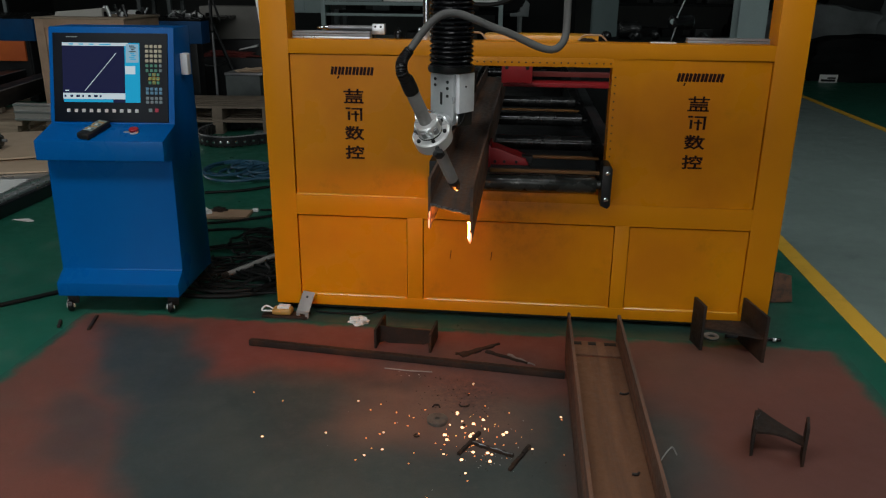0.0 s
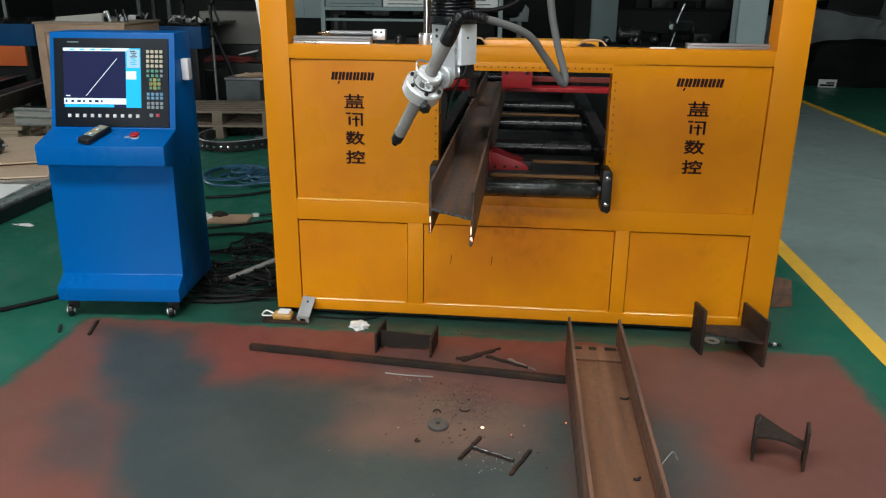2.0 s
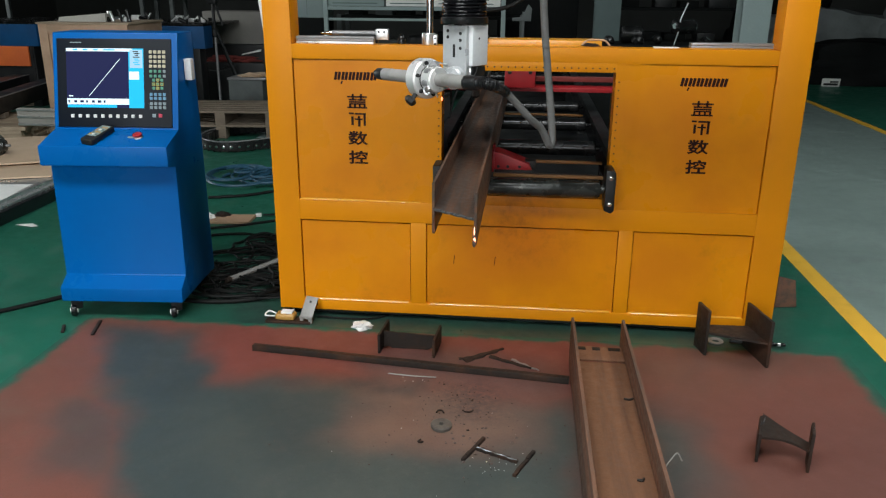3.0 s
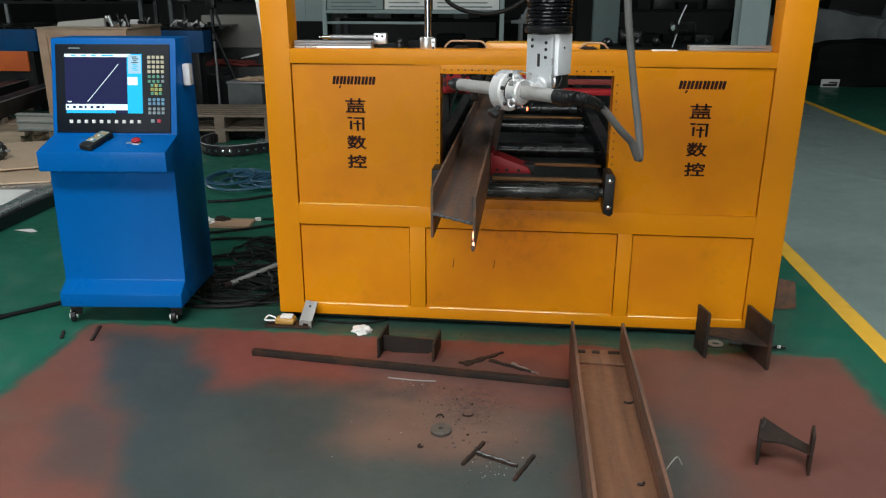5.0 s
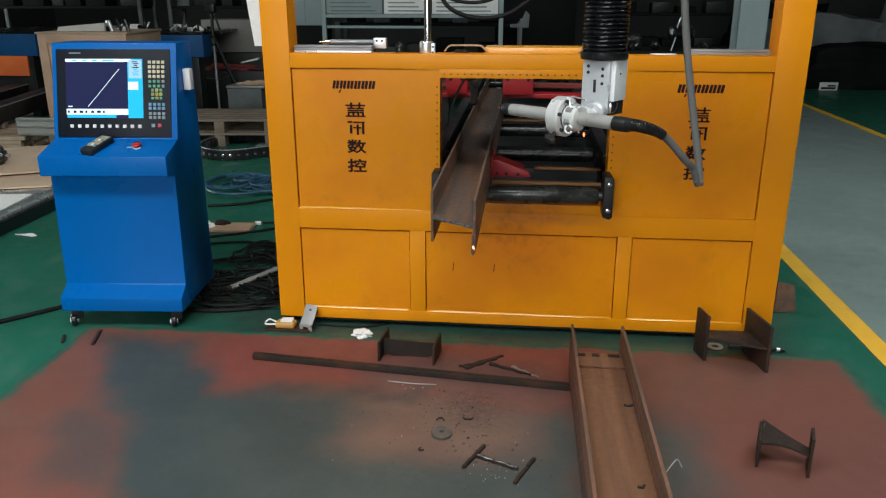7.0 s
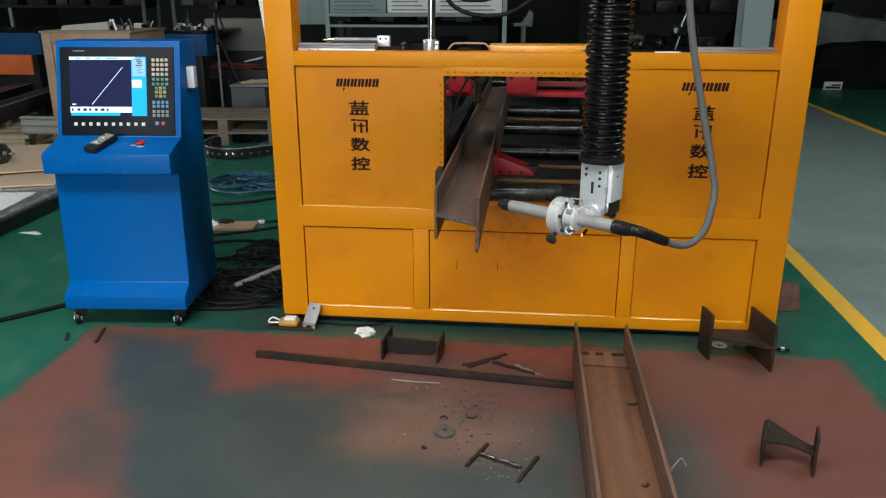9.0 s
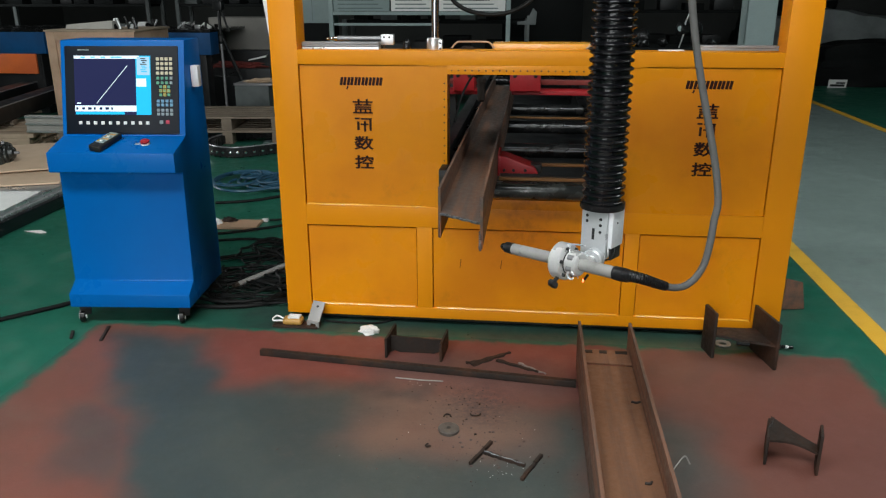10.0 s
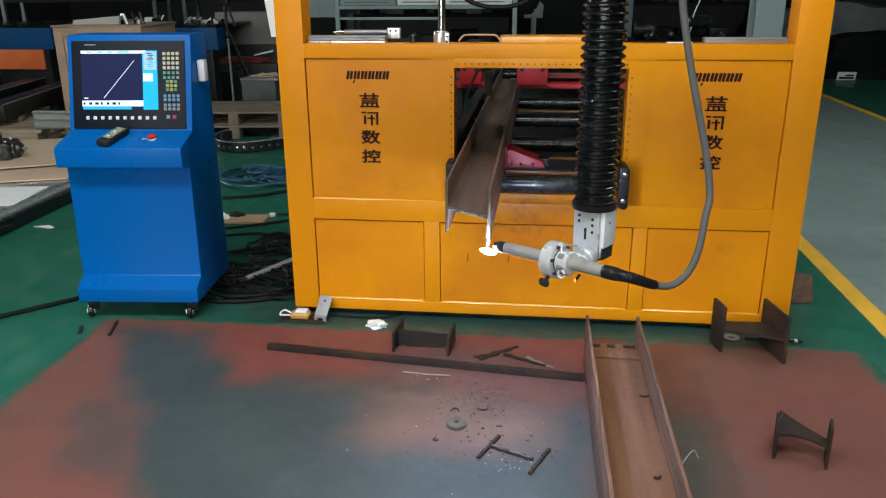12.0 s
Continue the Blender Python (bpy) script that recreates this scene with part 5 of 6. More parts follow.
HOSE_BLUE = worn("blue_air_hose", (0.02, 0.075, 0.13), (0.03, 0.10, 0.16), 0.4)
coil("air_hose_coil", (-1.12, 2.60), 0.17, 6, 0.011, HOSE_BLUE, "coiled dark blue air hose on the green floor", 1.3, 0.5, drift=0.55)
coil("air_hose_coil", (-0.90, 2.62), 0.15, 5, 0.010, HOSE_BLUE, "coiled dark blue air hose on the green floor", 1.3, 0.5, drift=0.6)
for c, r, n, w in (((-0.30, 0.28), 0.20, 4, 0.0075), ((-0.22, 0.42), 0.24, 4, 0.006), ((-0.36, 0.62), 0.22, 3, 0.005)):
    coil("cable_coil", c, r, n, w, CABLE, "loose heap of black power cables on the floor", 0.7, 0.6, "cable heap")


def tangled_cable(start, w, legs):
    """A cable that wanders over the heap in wide arcs and leaves behind the machine."""
    pts = [Vector(start)]
    heading = random.uniform(-0.8, 1.2)
    for k in range(legs):
        turn = random.uniform(0.5, 1.5) * random.choice((-1, 1, 1))
        for _ in range(3):
            heading += turn / 3
            q = pts[-1] + 0.085 * Vector((math.cos(heading), math.sin(heading), 0))
            if not (-0.56 < q.x < 0.0 and 0.12 < q.y < 1.2):
                heading += 1.9
                q = pts[-1] + 0.085 * Vector((math.cos(heading), math.sin(heading), 0))
            q.x, q.y, q.z = min(max(q.x, -0.6), 0.02), min(max(q.y, 0.08), 1.25), w + random.uniform(0.0, 0.035)
            pts.append(q)
    pts += [Vector((0.1, 0.75 + random.uniform(-0.15, 0.5), w)), Vector((0.3, 1.0, w))]
    return solid("tangled_cable", tube(spline(pts, 6), w, 7), CABLE, "black power cable tangled on the green floor", "cable", group="cable heap")


random.seed(23)
for k in range(13):
    begin = (-0.47 + 0.02 * (k % 3), 0.20 + 0.05 * (k % 4), 0.02) if k < 5 else (random.uniform(-0.5, -0.1), random.uniform(0.2, 1.0), 0.01)
    tangled_cable(begin, random.choice((0.004, 0.0055, 0.0075)), random.randint(4, 8))
for pts, w in (([(-1.15, 1.95, 0.01), (-0.9, 2.05, 0.01), (-0.6, 2.3, 0.01), (-0.3, 2.35, 0.01)], 0.010), ([(-0.95, 1.2, 0.008), (-0.75, 1.28, 0.008), (-0.5, 1.45, 0.008), (-0.2, 1.7, 0.008)], 0.008),
               ([(-0.9, 1.05, 0.008), (-0.6, 1.15, 0.008), (-0.3, 1.1, 0.008), (-0.05, 1.3, 0.008)], 0.008), ([(-0.75, 0.72, 0.008), (-0.5, 0.86, 0.014), (-0.25, 1.05, 0.008), (0.0, 1.35, 0.008)], 0.009),
               ([(-2.2, -0.75, 0.008), (-1.6, -0.42, 0.008), (-1.12, 0.04, 0.008), (-0.85, 0.45, 0.008), (-0.5, 0.6, 0.012)], 0.011), ([(-0.75, 0.2, 0.01), (-0.5, 0.08, 0.01), (-0.25, 0.10, 0.01), (-0.02, 0.22, 0.01)], 0.011),
               ([(0.18, -0.02, 0.005), (0.30, -0.03, 0.005), (0.42, -0.02, 0.005), (0.5, 0.03, 0.005)], 0.004)):
    solid("floor_cable", tube(spline(pts, 8), w, 8), CABLE, "black cable lying across the green floor", "cable", group="floor cables")
top = thing("grey_pipe", "pale grey steel pipe lying on the cable heap", "pipe", pose(0, 0, 0))
part("pipe", rod((-0.372, 0.32, 0.03), (0.06, 1.12, 0.05), 0.0135), TORCH_GREY, top)
part("pipe_end", rod((-0.381, 0.303, 0.0295), (-0.367, 0.329, 0.0303), 0.015), OFFCUT, top, "dark pipe cap")
solid("cardboard_sheet", box(-0.15, 0.13, -0.085, 0.085, 0, 0.02, 0.004), CARD, "brown cardboard sheet on the green floor", "cardboard", pose(-0.775, 1.44, 0, 0, 0, 4))
crumpled("paper_ball", (0.035, 0.03, 0.03), pose(-0.925, 1.42, 0.0), PAPER, "crumpled white paper beside the cardboard", "paper", 7)
crumpled("glove", (0.045, 0.03, 0.018), pose(-0.855, 1.475, 0.02), OFFCUT, "dark brown work glove on cardboard", "glove", 9)
solid("paper_scrap", extrude([(0, 0), (0.10, 0.01), (0.03, -0.09)], 0, 0.002, m=pose(0, 0, 0.004, 90)), PAPER, "white paper scrap on the green floor", "paper", pose(-0.95, 1.36, 0))
top = thing("plug_connector", "white cable connector on the green floor", "connector", pose(-0.64, 1.55, 0.0, 0, 0, 10))
part("plug", box(-0.02, 0.02, -0.014, 0.014, 0, 0.024, 0.006), PAPER, top)
part("lead", tube(spline([(0.03, 0, 0.012), (0.1, 0.01, 0.012), (0.2, 0.06, 0.008), (0.36, 0.12, 0.006)]), 0.007), CABLE, top)
solid("paper_scrap", extrude([(-0.08, -0.04), (0.03, 0.05), (0.06, 0.04), (0.02, -0.03)], 0, 0.002, m=pose(0, 0, 0.0, 90)), PAPER, "white paper scrap on the green floor", "paper", pose(-2.02, 1.17, 0.001, 0, 0, 25))

# ---- left side of the hall ----
top = thing("steel_base_frame", "black lacquered steel base frame on the green floor", "machine frame", pose(0, 0, 0))
part("beam", box(-0.9, 0.0, -1.4, 1.2, 0, 0.085, 0.006, m=pose(-2.185, 1.5, 0, 0, 0, 1.5)), LACQUER, top)
part("inset_bar", box(-0.88, -0.03, -1.4, 1.2, 0.0855, 0.105, 0.004, m=pose(-2.185, 1.5, 0, 0, 0, 1.5)), ALU, top)
# pale metal puts the bright reflection on the glossy plate into its colour
part("upper_plate_sheen", box(-0.86, -0.06, -1.4, 1.2, 0.1055, 0.135, 0.004, m=pose(-2.185, 1.5, 0, 0, 0, 1.5)), ALU, top)
solid("drawing_sheet", box(-0.50, 0.24, -0.30, 0.20, 0, 0.003), PAPER, "white drawing sheet on the black frame", "paper", pose(-2.50, 1.44, 0.1355, 0, 0, 8))


def timber_stack(m, wx, wy, layers, material, label):
    t = thing("timber_stack", label, "timber", m)
    z = 0
    for k in range(layers):
        for i in range(4):
            y0 = -wy / 2 + i * wy / 4
            part("board", box(-wx / 2 + random.uniform(-0.04, 0.04), wx / 2 + random.uniform(-0.04, 0.04), y0, y0 + wy / 4 - 0.012, z, z + 0.035, 0.003), material, t)
        z += 0.037
    return t


timber_stack(pose(-3.55, 2.55, 0, 0, 0, 18), 1.3, 0.9, 4, WOOD_PALE, "stack of weathered brown boards on the floor")
timber_stack(pose(-4.5, 3.9, 0, 0, 0, 12), 1.6, 1.0, 5, WOOD_PALE, "stack of weathered brown boards on the floor")
solid("cardboard_sheet", box(-0.36, 0.33, -0.62, 0.55, 0, 0.012, 0.003), CARD_LIGHT, "large light brown cardboard sheet on the boards", "cardboard", pose(-2.93, 2.72, 0.165, 0, 0, 28))
solid("cardboard_sheet", box(-0.55, 0.4, -0.28, 0.28, 0, 0.012, 0.003), CARD_LIGHT, "worn brown cardboard sheet on the floor", "cardboard", pose(-2.75, 2.0, 0.14, 0, 0, 20))
top = thing("machine_casting", "dark greasy cast machine part with a flanged shaft on the boards", "casting", pose(-3.13, 2.36, 0.148, 0, 0, 22))
part("housing", box(-0.20, 0.10, -0.12, 0.12, 0, 0.17, 0.03, seg=3), OLD_ROLLER, top)
part("flange", lathe([(0.04, 0), (0.080, 0.004), (0.085, 0.02), (0.080, 0.032), (0.05, 0.036), (0.045, 0.065), (0.02, 0.07)], 26, m=along((0.10, 0.0, 0.10), (0.2, -0.02, 0.10))), OLD_ROLLER, top, "worn flange")
part("shaft", rod((0.10, 0.0, 0.10), (0.20, -0.02, 0.10), 0.012), ALU_DARK, top, "dull steel shaft")
part("lug", box(-0.16, 0.02, -0.06, 0.06, 0.171, 0.235, 0.015, seg=2), ROLLER, top)
for x, y in ((-0.17, -0.09), (0.07, -0.09), (-0.17, 0.09), (0.07, 0.09)):
    part("bolt", lathe([(0.012, 0), (0.012, 0.008), (0.006, 0.011)], 6, m=pose(x, y, 0.1702)), ALU, top)
top = thing("aluminium_profile", "pale grey aluminium guard profile lying on the boards", "profile", pose(-3.66, 3.6, 0.19))
part("web_plate", box(0.0, 1.5, 0, 0.05, 0, 0.165, 0.003), PALE_METAL, top)
for z in (0.0, 0.07, 0.135):
    part("rib", box(0.0, 1.5, -0.012, 0.0, z + 0.008, z + 0.024, 0.002), ALU, top)
part("foot_block", box(0.3, 0.5, 0.0, 0.05, -0.19, 0.0, 0.003), WOOD_GREY, top)
part("foot_block", box(1.1, 1.3, 0.0, 0.05, -0.19, 0.0, 0.003), WOOD_GREY, top)


def wooden_crate():
    t = thing("wooden_crate", "tall pale plywood crate with pine battens", "crate", pose(-3.39, 4.85, 0, 0, 0, 3))
    part("front_panel", box(-0.46, 0.46, -0.42, -0.405, 0.09, 1.08, 0.002), WOOD, t)
    part("rear_panel", box(-0.46, 0.46, 0.405, 0.42, 0.09, 1.08, 0.002), WOOD, t)
    part("side_panel", box(-0.46, -0.445, -0.404, 0.404, 0.09, 1.08, 0.002), WOOD, t)
    part("side_panel", box(0.445, 0.46, -0.404, 0.404, 0.09, 1.08, 0.002), WOOD, t)
    for x in (-0.46, 0.37):
        part("batten", box(x, x + 0.09, -0.445, -0.421, 0.09, 1.08, 0.003), WOOD, t)
    for z in (0.09, 0.56, 0.99):
        part("batten", box(-0.37, 0.37, -0.443, -0.421, z, z + 0.09, 0.003), WOOD, t)
    part("lid", box(-0.48, 0.475, -0.45, 0.44, 1.081, 1.099, 0.003), WOOD_PALE, t)
    for x in (-0.42, -0.05, 0.32):
        part("skid", box(x, x + 0.1, -0.42, 0.42, 0, 0.089, 0.004), WOOD_GREY, t)
    return t


wooden_crate()
solid("foam_block", extrude([(0, 0), (0.50, 0.0), (0.50, 0.085), (0.02, 0.045)], 0, 0.12, 0.006), FOAM, "dusty white foam strip on the crate lid", "foam", pose(-3.71, 4.55, 1.100, 0, 0, 4))
random.seed(21)
for k in range(7):
    s = random.uniform(0.02, 0.05)
    solid("metal_fitting", rod((0, 0, 0), (random.uniform(-0.05, 0.05), 0.02, random.uniform(0.04, 0.12)), s * 0.5, 10), ALU if k % 2 else ROLLER, "small metal fitting among workshop clutter", "fitting", pose(-3.30 + 0.055 * k, 4.62 + random.uniform(-0.05, 0.1), 1.100), "fittings on the crate")


def cutting_table(m, width, label, panel):
    t = thing("cutting_table", label, "machine", m)
    part("table_beam", box(0, width, 0, 0.25, 0.74, 1.0, 0.006), BLUE_DARK, t)
    part("table_deck", box(0, width, 0.0, 1.2, 1.001, 1.03, 0.004), ROLLER, t)
    for x in (0.1, width - 0.2):
        part("leg", box(x, x + 0.12, 0.02, 0.2, 0, 0.74, 0.006), BLACK, t)
    if panel:
        part("side_panel", box(width - 0.85, width - 0.13, -0.03, 0.0, 0.50, 0.74, 0.006), ORANGE, t, "orange panel")
        part("lower_skirt", box(0, width - 0.1, 0.01, 0.24, 0.05, 0.74, 0.005), BLACK, t)
    return t


cutting_table(pose(-7.9, 6.0, 0), 3.0, "blue cutting table with an orange side panel", True)
cutting_table(pose(-4.35, 6.0, 0), 1.58, "dark blue workbench covered with tools", False)
random.seed(5)
for k in range(26):
    x, y, s = random.uniform(-3.95, -2.85), random.uniform(6.05, 6.6), random.uniform(0.02, 0.06)
    if k % 3:
        bm = rod((0, 0, 0), (random.uniform(-0.12, 0.12), 0, random.uniform(0.02, 0.1)), s * 0.4, 10)
    else:
        bm = box(-s, s, -s * 0.6, s * 0.6, 0, s * 1.4, s * 0.15)
    solid("bench_tool", bm, (ALU, ROLLER, PAPER, BLACK)[k % 4], "small metal tool lying on the workbench", "tool", pose(x, y, 1.035), "tools on the bench")
for k, (x, z) in enumerate(((-4.02, 0.40), (-4.56, 0.40), (-5.15, 0.44))):
    top = thing("steel_profile", "long black steel profile lying on wooden spacers", "steel profile", pose(x, 3.7, 0, 0, 0, 13), "profiles on the floor")
    part("web", box(-0.20, 0, 0, 5.2, z - 0.16, z - 0.004, 0.004), BLACK, top)
    part("lip", box(-0.012, 0.004, 0, 5.2, z - 0.010, z, 0.002), ALU_DARK, top, "bright worn edge")
    part("lower_lip", box(-0.010, 0.006, 0, 5.2, z - 0.165, z - 0.155, 0.002), ROLLER, top)
    for y in (0.3, 2.4, 4.6):
        part("spacer", box(-0.22, 0.02, y, y + 0.09, 0.19 if y < 1 else 0.0, z - 0.161, 0.003), WOOD_GREY, top)


def tripod(m):
    t = thing("tripod", "black camera tripod with a bright centre column", "tripod", m)
    part("column", rod((0, 0, 0.05), (0, 0, 0.86), 0.016), ALU_DARK, t)
    part("upper_column", rod((0, 0, 0.86), (0, 0, 1.25), 0.02), BLACK, t)
    part("hub", lathe([(0.03, 0.86), (0.045, 0.88), (0.045, 0.95), (0.03, 0.97)], 14), BLACK, t)
    for a in (200, 330, 80):
        c, s = math.cos(radians(a)), math.sin(radians(a))
        part("leg", rod((0.04 * c, 0.04 * s, 0.92), (0.60 * c, 0.60 * s, 0.0), 0.017, 10), BLACK, t)
        part("brace", rod((0, 0, 0.45), (0.30 * c, 0.30 * s, 0.50), 0.007, 8), BLACK, t)
    part("pan_head", box(-0.06, 0.06, -0.05, 0.05, 1.25, 1.36, 0.02), BLACK, t)
    part("pan_handle", rod((0.03, 0, 1.25), (0.13, -0.05, 1.0), 0.014, 10), BLACK, t)
    return t


tripod(pose(-2.755, 6.3, 0))
solid("carton", box(-0.42, 0.40, -0.25, 0.25, 0, 0.42, 0.008), PALE_CARD, "pale grey carton on the dark cabinet", "carton", pose(-2.88, 7.5, 0.72, 0, 0, 3))
solid("storage_cabinet", box(-0.7, 0.6, -0.3, 0.3, 0, 0.715, 0.008), BLACK, "dark storage cabinet in the back of the hall", "cabinet", pose(-2.85, 7.5, 0))
crumpled("red_cloth", (0.34, 0.08, 0.05), pose(-2.84, 7.05, 0.50), DULL_RED, "dull red cloth on a dark crate", "cloth", 2)
solid("dark_crate", box(-0.45, 0.40, -0.15, 0.15, 0, 0.50, 0.006), BLACK, "dark crate under a red cloth", "crate", pose(-2.75, 7.03, 0))
solid("paper_roll", extrude([(-0.12, 0), (0.14, 0.05), (0.15, 0.08), (-0.1, 0.02)], 0, 0.05, 0.002), PAPER, "white paper on the red cloth", "paper", pose(-2.6, 7.05, 0.585))
top = thing("metal_box", "grey metal tool box with a bright lid", "tool box", pose(-2.22, 6.0, 0.0))
part("case", box(-0.22, 0.20, -0.2, 0.2, 0.0, 0.40, 0.008), GREY_TARP, top)
part("lid", box(-0.23, 0.24, -0.21, 0.21, 0.402, 0.43, 0.008), ALU_DARK, top)
crumpled("rag", (0.17, 0.10, 0.028), pose(-2.16, 5.95, 0.431), CARD_LIGHT, "crumpled pale rag on the tool box", "rag", 12)
crumpled("rag", (0.12, 0.08, 0.05), pose(-1.93, 5.72, 0.0), PALE_CARD, "crumpled grey rag on the floor beside the tool box", "rag", 15)


def pallet(m, label):
    t = thing("pallet", label, "pallet", m, "stacked pallets")
    for i in range(6):
        part("deck_board", box(-0.55, 0.55, -0.4 + i * 0.137, -0.4 + i * 0.137 + 0.1, 0.115, 0.137, 0.003), WOOD_GREY, t)
    for x in (-0.55, -0.05, 0.45):
        part("bearer", box(x, x + 0.1, -0.4, 0.385, 0.022, 0.1145, 0.003), WOOD_GREY, t)
        part("base_board", box(x, x + 0.1, -0.4, 0.385, 0.0, 0.0215, 0.003), WOOD_GREY, t)
    return t


for k in range(2):
    pallet(pose(-1.98, 4.62, 0.1385 * k, 0, 0, 6), "grey weathered wooden pallet in a stack")


def drag_chain():
    t = thing("drag_chain", "dark cable drag chain with bright pins on the floor", "cable chain", pose(0, 0, 0))
    pts = spline([(-1.30, 4.66, 0), (-1.62, 4.62, 0), (-1.92, 4.42, 0), (-2.02, 4.05, 0), (-1.88, 3.70, 0), (-1.60, 3.60, 0), (-1.30, 3.84, 0), (-1.02, 4.16, 0)], 5)
    shared = None
    for a, b in zip(pts, pts[1:]):
        ang = math.degrees(math.atan2(b.y - a.y, b.x - a.x))
        m = pose(a.x, a.y, 0, 0, 0, ang)
        if shared is None:
            bm = bmesh.new()
            for y in (-0.042, 0.034):  # two side plates with a waist, joined by bars
                extrude([(-0.036, 0.004), (-0.012, 0.014), (0.012, 0.014), (0.040, 0.0), (0.052, 0.05), (0.040, 0.1), (0.012, 0.086), (-0.012, 0.086), (-0.036, 0.096), (-0.028, 0.05)], y, y + 0.008, 0.002, bm)
            for z in (0.012, 0.082):
                box(-0.010, 0.010, -0.034, 0.034, z, z + 0.008, 0.001, bm)
            o = part("chain_link", bm, BLACK, t, m=m)
            pin = part("pin", lathe([(0.014, 0), (0.014, 0.004), (0.008, 0.006)], 10, m=pose(0, -0.04, 0.05, 90)), CHROME, o)
            shared = (o.data, pin.data)
        else:
            o = new("chain_link", shared[0])
            o.parent, o.matrix_basis = t, m
            pin = new("pin", shared[1])
            pin.parent = o
    part("side_strip", tube([p + Vector((0, -0.05, 0.1)) for p in pts], 0.006), ALU_DARK, t)
    return t


drag_chain()
solid("floor_mat", box(-0.6, 0.7, -0.35, 0.3, 0, 0.012, 0.003), TEAL, "dark grey sheet on the floor behind the chain", "sheet", pose(-1.05, 4.72, 0, 0, 0, 8))

# ---- behind the machine ----
top = thing("notice_stand", "pale steel stand with printed boards behind the machine", "notice stand", pose(-1.30, 6.0, 0))
for x in (0, 2.07):
    part("leg", box(x, x + 0.05, 0, 0.05, 0, 1.9, 0.004), TEAL_LIGHT, top)
part("rail", box(0.051, 2.069, 0, 0.05, 1.205, 1.245, 0.004), TEAL_LIGHT, top)
part("rail", box(0.051, 1.25, 0.02, 0.05, 1.085, 1.115, 0.004), TEAL_LIGHT, top)
for x0, x1 in ((0.06, 0.72), (0.74, 1.28), (1.30, 2.06)):
    o = part("board", box(x0, x1, 0.01, 0.03, 1.25, 1.85, 0.003), PAPER if x0 > 0.7 else TEAL_LIGHT, top)
    for k in range(4):
        part("print_line", box(x0 + 0.05, x1 - 0.08 - 0.05 * (k % 3), 0.006, 0.011, 1.275 + 0.045 * k, 1.287 + 0.045 * k, 0), TEAL, o)
top = thing("grey_cabinet", "pale grey cabinet on a dark base", "cabinet", pose(-1.62, 6.6, 0))
part("base", box(-0.2, 0.24, -0.2, 0.2, 0, 1.10, 0.006), TARP, top)
part("case", box(-0.2, 0.24, -0.2, 0.2, 1.101, 1.7, 0.006), TEAL_LIGHT, top)
part("door_seam", box(0.01, 0.015, -0.203, -0.2, 1.13, 1.68, 0), TEAL, top)
def steel_rack(m, width, height, shelves, label):
    t = thing("steel_rack", label, "rack", m, "racks at the back")
    for x in (0, width):
        for y in (0, 0.5):
            part("post", box(x - 0.03, x + 0.03, y - 0.03, y + 0.03, 0, height, 0.004), GREY_TARP, t)
    for k in range(shelves):
        z = 0.15 + k * (height - 0.2) / max(shelves - 1, 1)
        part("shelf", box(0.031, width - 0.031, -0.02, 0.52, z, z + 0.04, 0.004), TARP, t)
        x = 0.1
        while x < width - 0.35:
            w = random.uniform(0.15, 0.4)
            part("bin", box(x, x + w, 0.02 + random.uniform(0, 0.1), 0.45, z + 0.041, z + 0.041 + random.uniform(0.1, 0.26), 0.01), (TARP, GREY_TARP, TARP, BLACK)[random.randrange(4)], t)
            x += w + random.uniform(0.03, 0.25)
    return t


random.seed(31)
steel_rack(pose(-1.4, 7.2, 0), 2.4, 1.12, 3, "dark steel rack with dim bins behind the stand")
steel_rack(pose(-7.6, 9.0, 0), 2.6, 2.4, 5, "dark steel rack with dim bins at the back")
steel_rack(pose(-4.6, 9.2, 0), 2.4, 2.4, 5, "dark steel rack with dim bins at the back")
steel_rack(pose(2.3, 9.6, 0), 2.2, 2.2, 5, "dark steel rack with dim bins at the back")
structure("column_1", extrude([(0, 0), (0.31, 0), (0.31, 0.02), (0.165, 0.03), (0.165, 0.25), (0.31, 0.26), (0.31, 0.28), (0, 0.28), (0, 0.26), (0.145, 0.25), (0.145, 0.03), (0, 0.02)], 0, 6.2, 0.001, m=pose(1.91, 7.0, 0) @ Matrix(((1, 0, 0, 0), (0, 0, 1, 0), (0, 1, 0, 0), (0, 0, 0, 1)))), TEAL, "grey-green painted steel hall column", "column")
structure("column_2", extrude([(0, 0), (0.32, 0), (0.32, 0.02), (0.17, 0.03), (0.17, 0.25), (0.32, 0.26), (0.32, 0.28), (0, 0.28), (0, 0.26), (0.15, 0.25), (0.15, 0.03), (0, 0.02)], 0, 6.2, 0.001, m=pose(3.18, 5.0, 0) @ Matrix(((0.85, 0, 0, 0), (0, 0, 1, 0), (0, 1, 0, 0), (0, 0, 0, 1)))), TEAL_LIGHT, "pale grey-green painted steel hall column", "column")
top = thing("drill_machine", "dark workshop machine with round dials", "machine", pose(2.35, 4.2, 0))
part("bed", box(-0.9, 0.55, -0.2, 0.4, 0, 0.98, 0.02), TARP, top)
part("motor", lathe([(0.06, 0), (0.075, 0.01), (0.075, 0.18), (0.05, 0.2)], 18, m=along((-0.42, 0.0, 1.06), (-0.15, 0.0, 1.06))), ROLLER, top)
part("head", lathe([(0.05, 0), (0.065, 0.01), (0.065, 0.2), (0.05, 0.22)], 18, m=along((0.02, -0.12, 1.14), (0.25, 0.0, 1.14))), ROLLER, top)
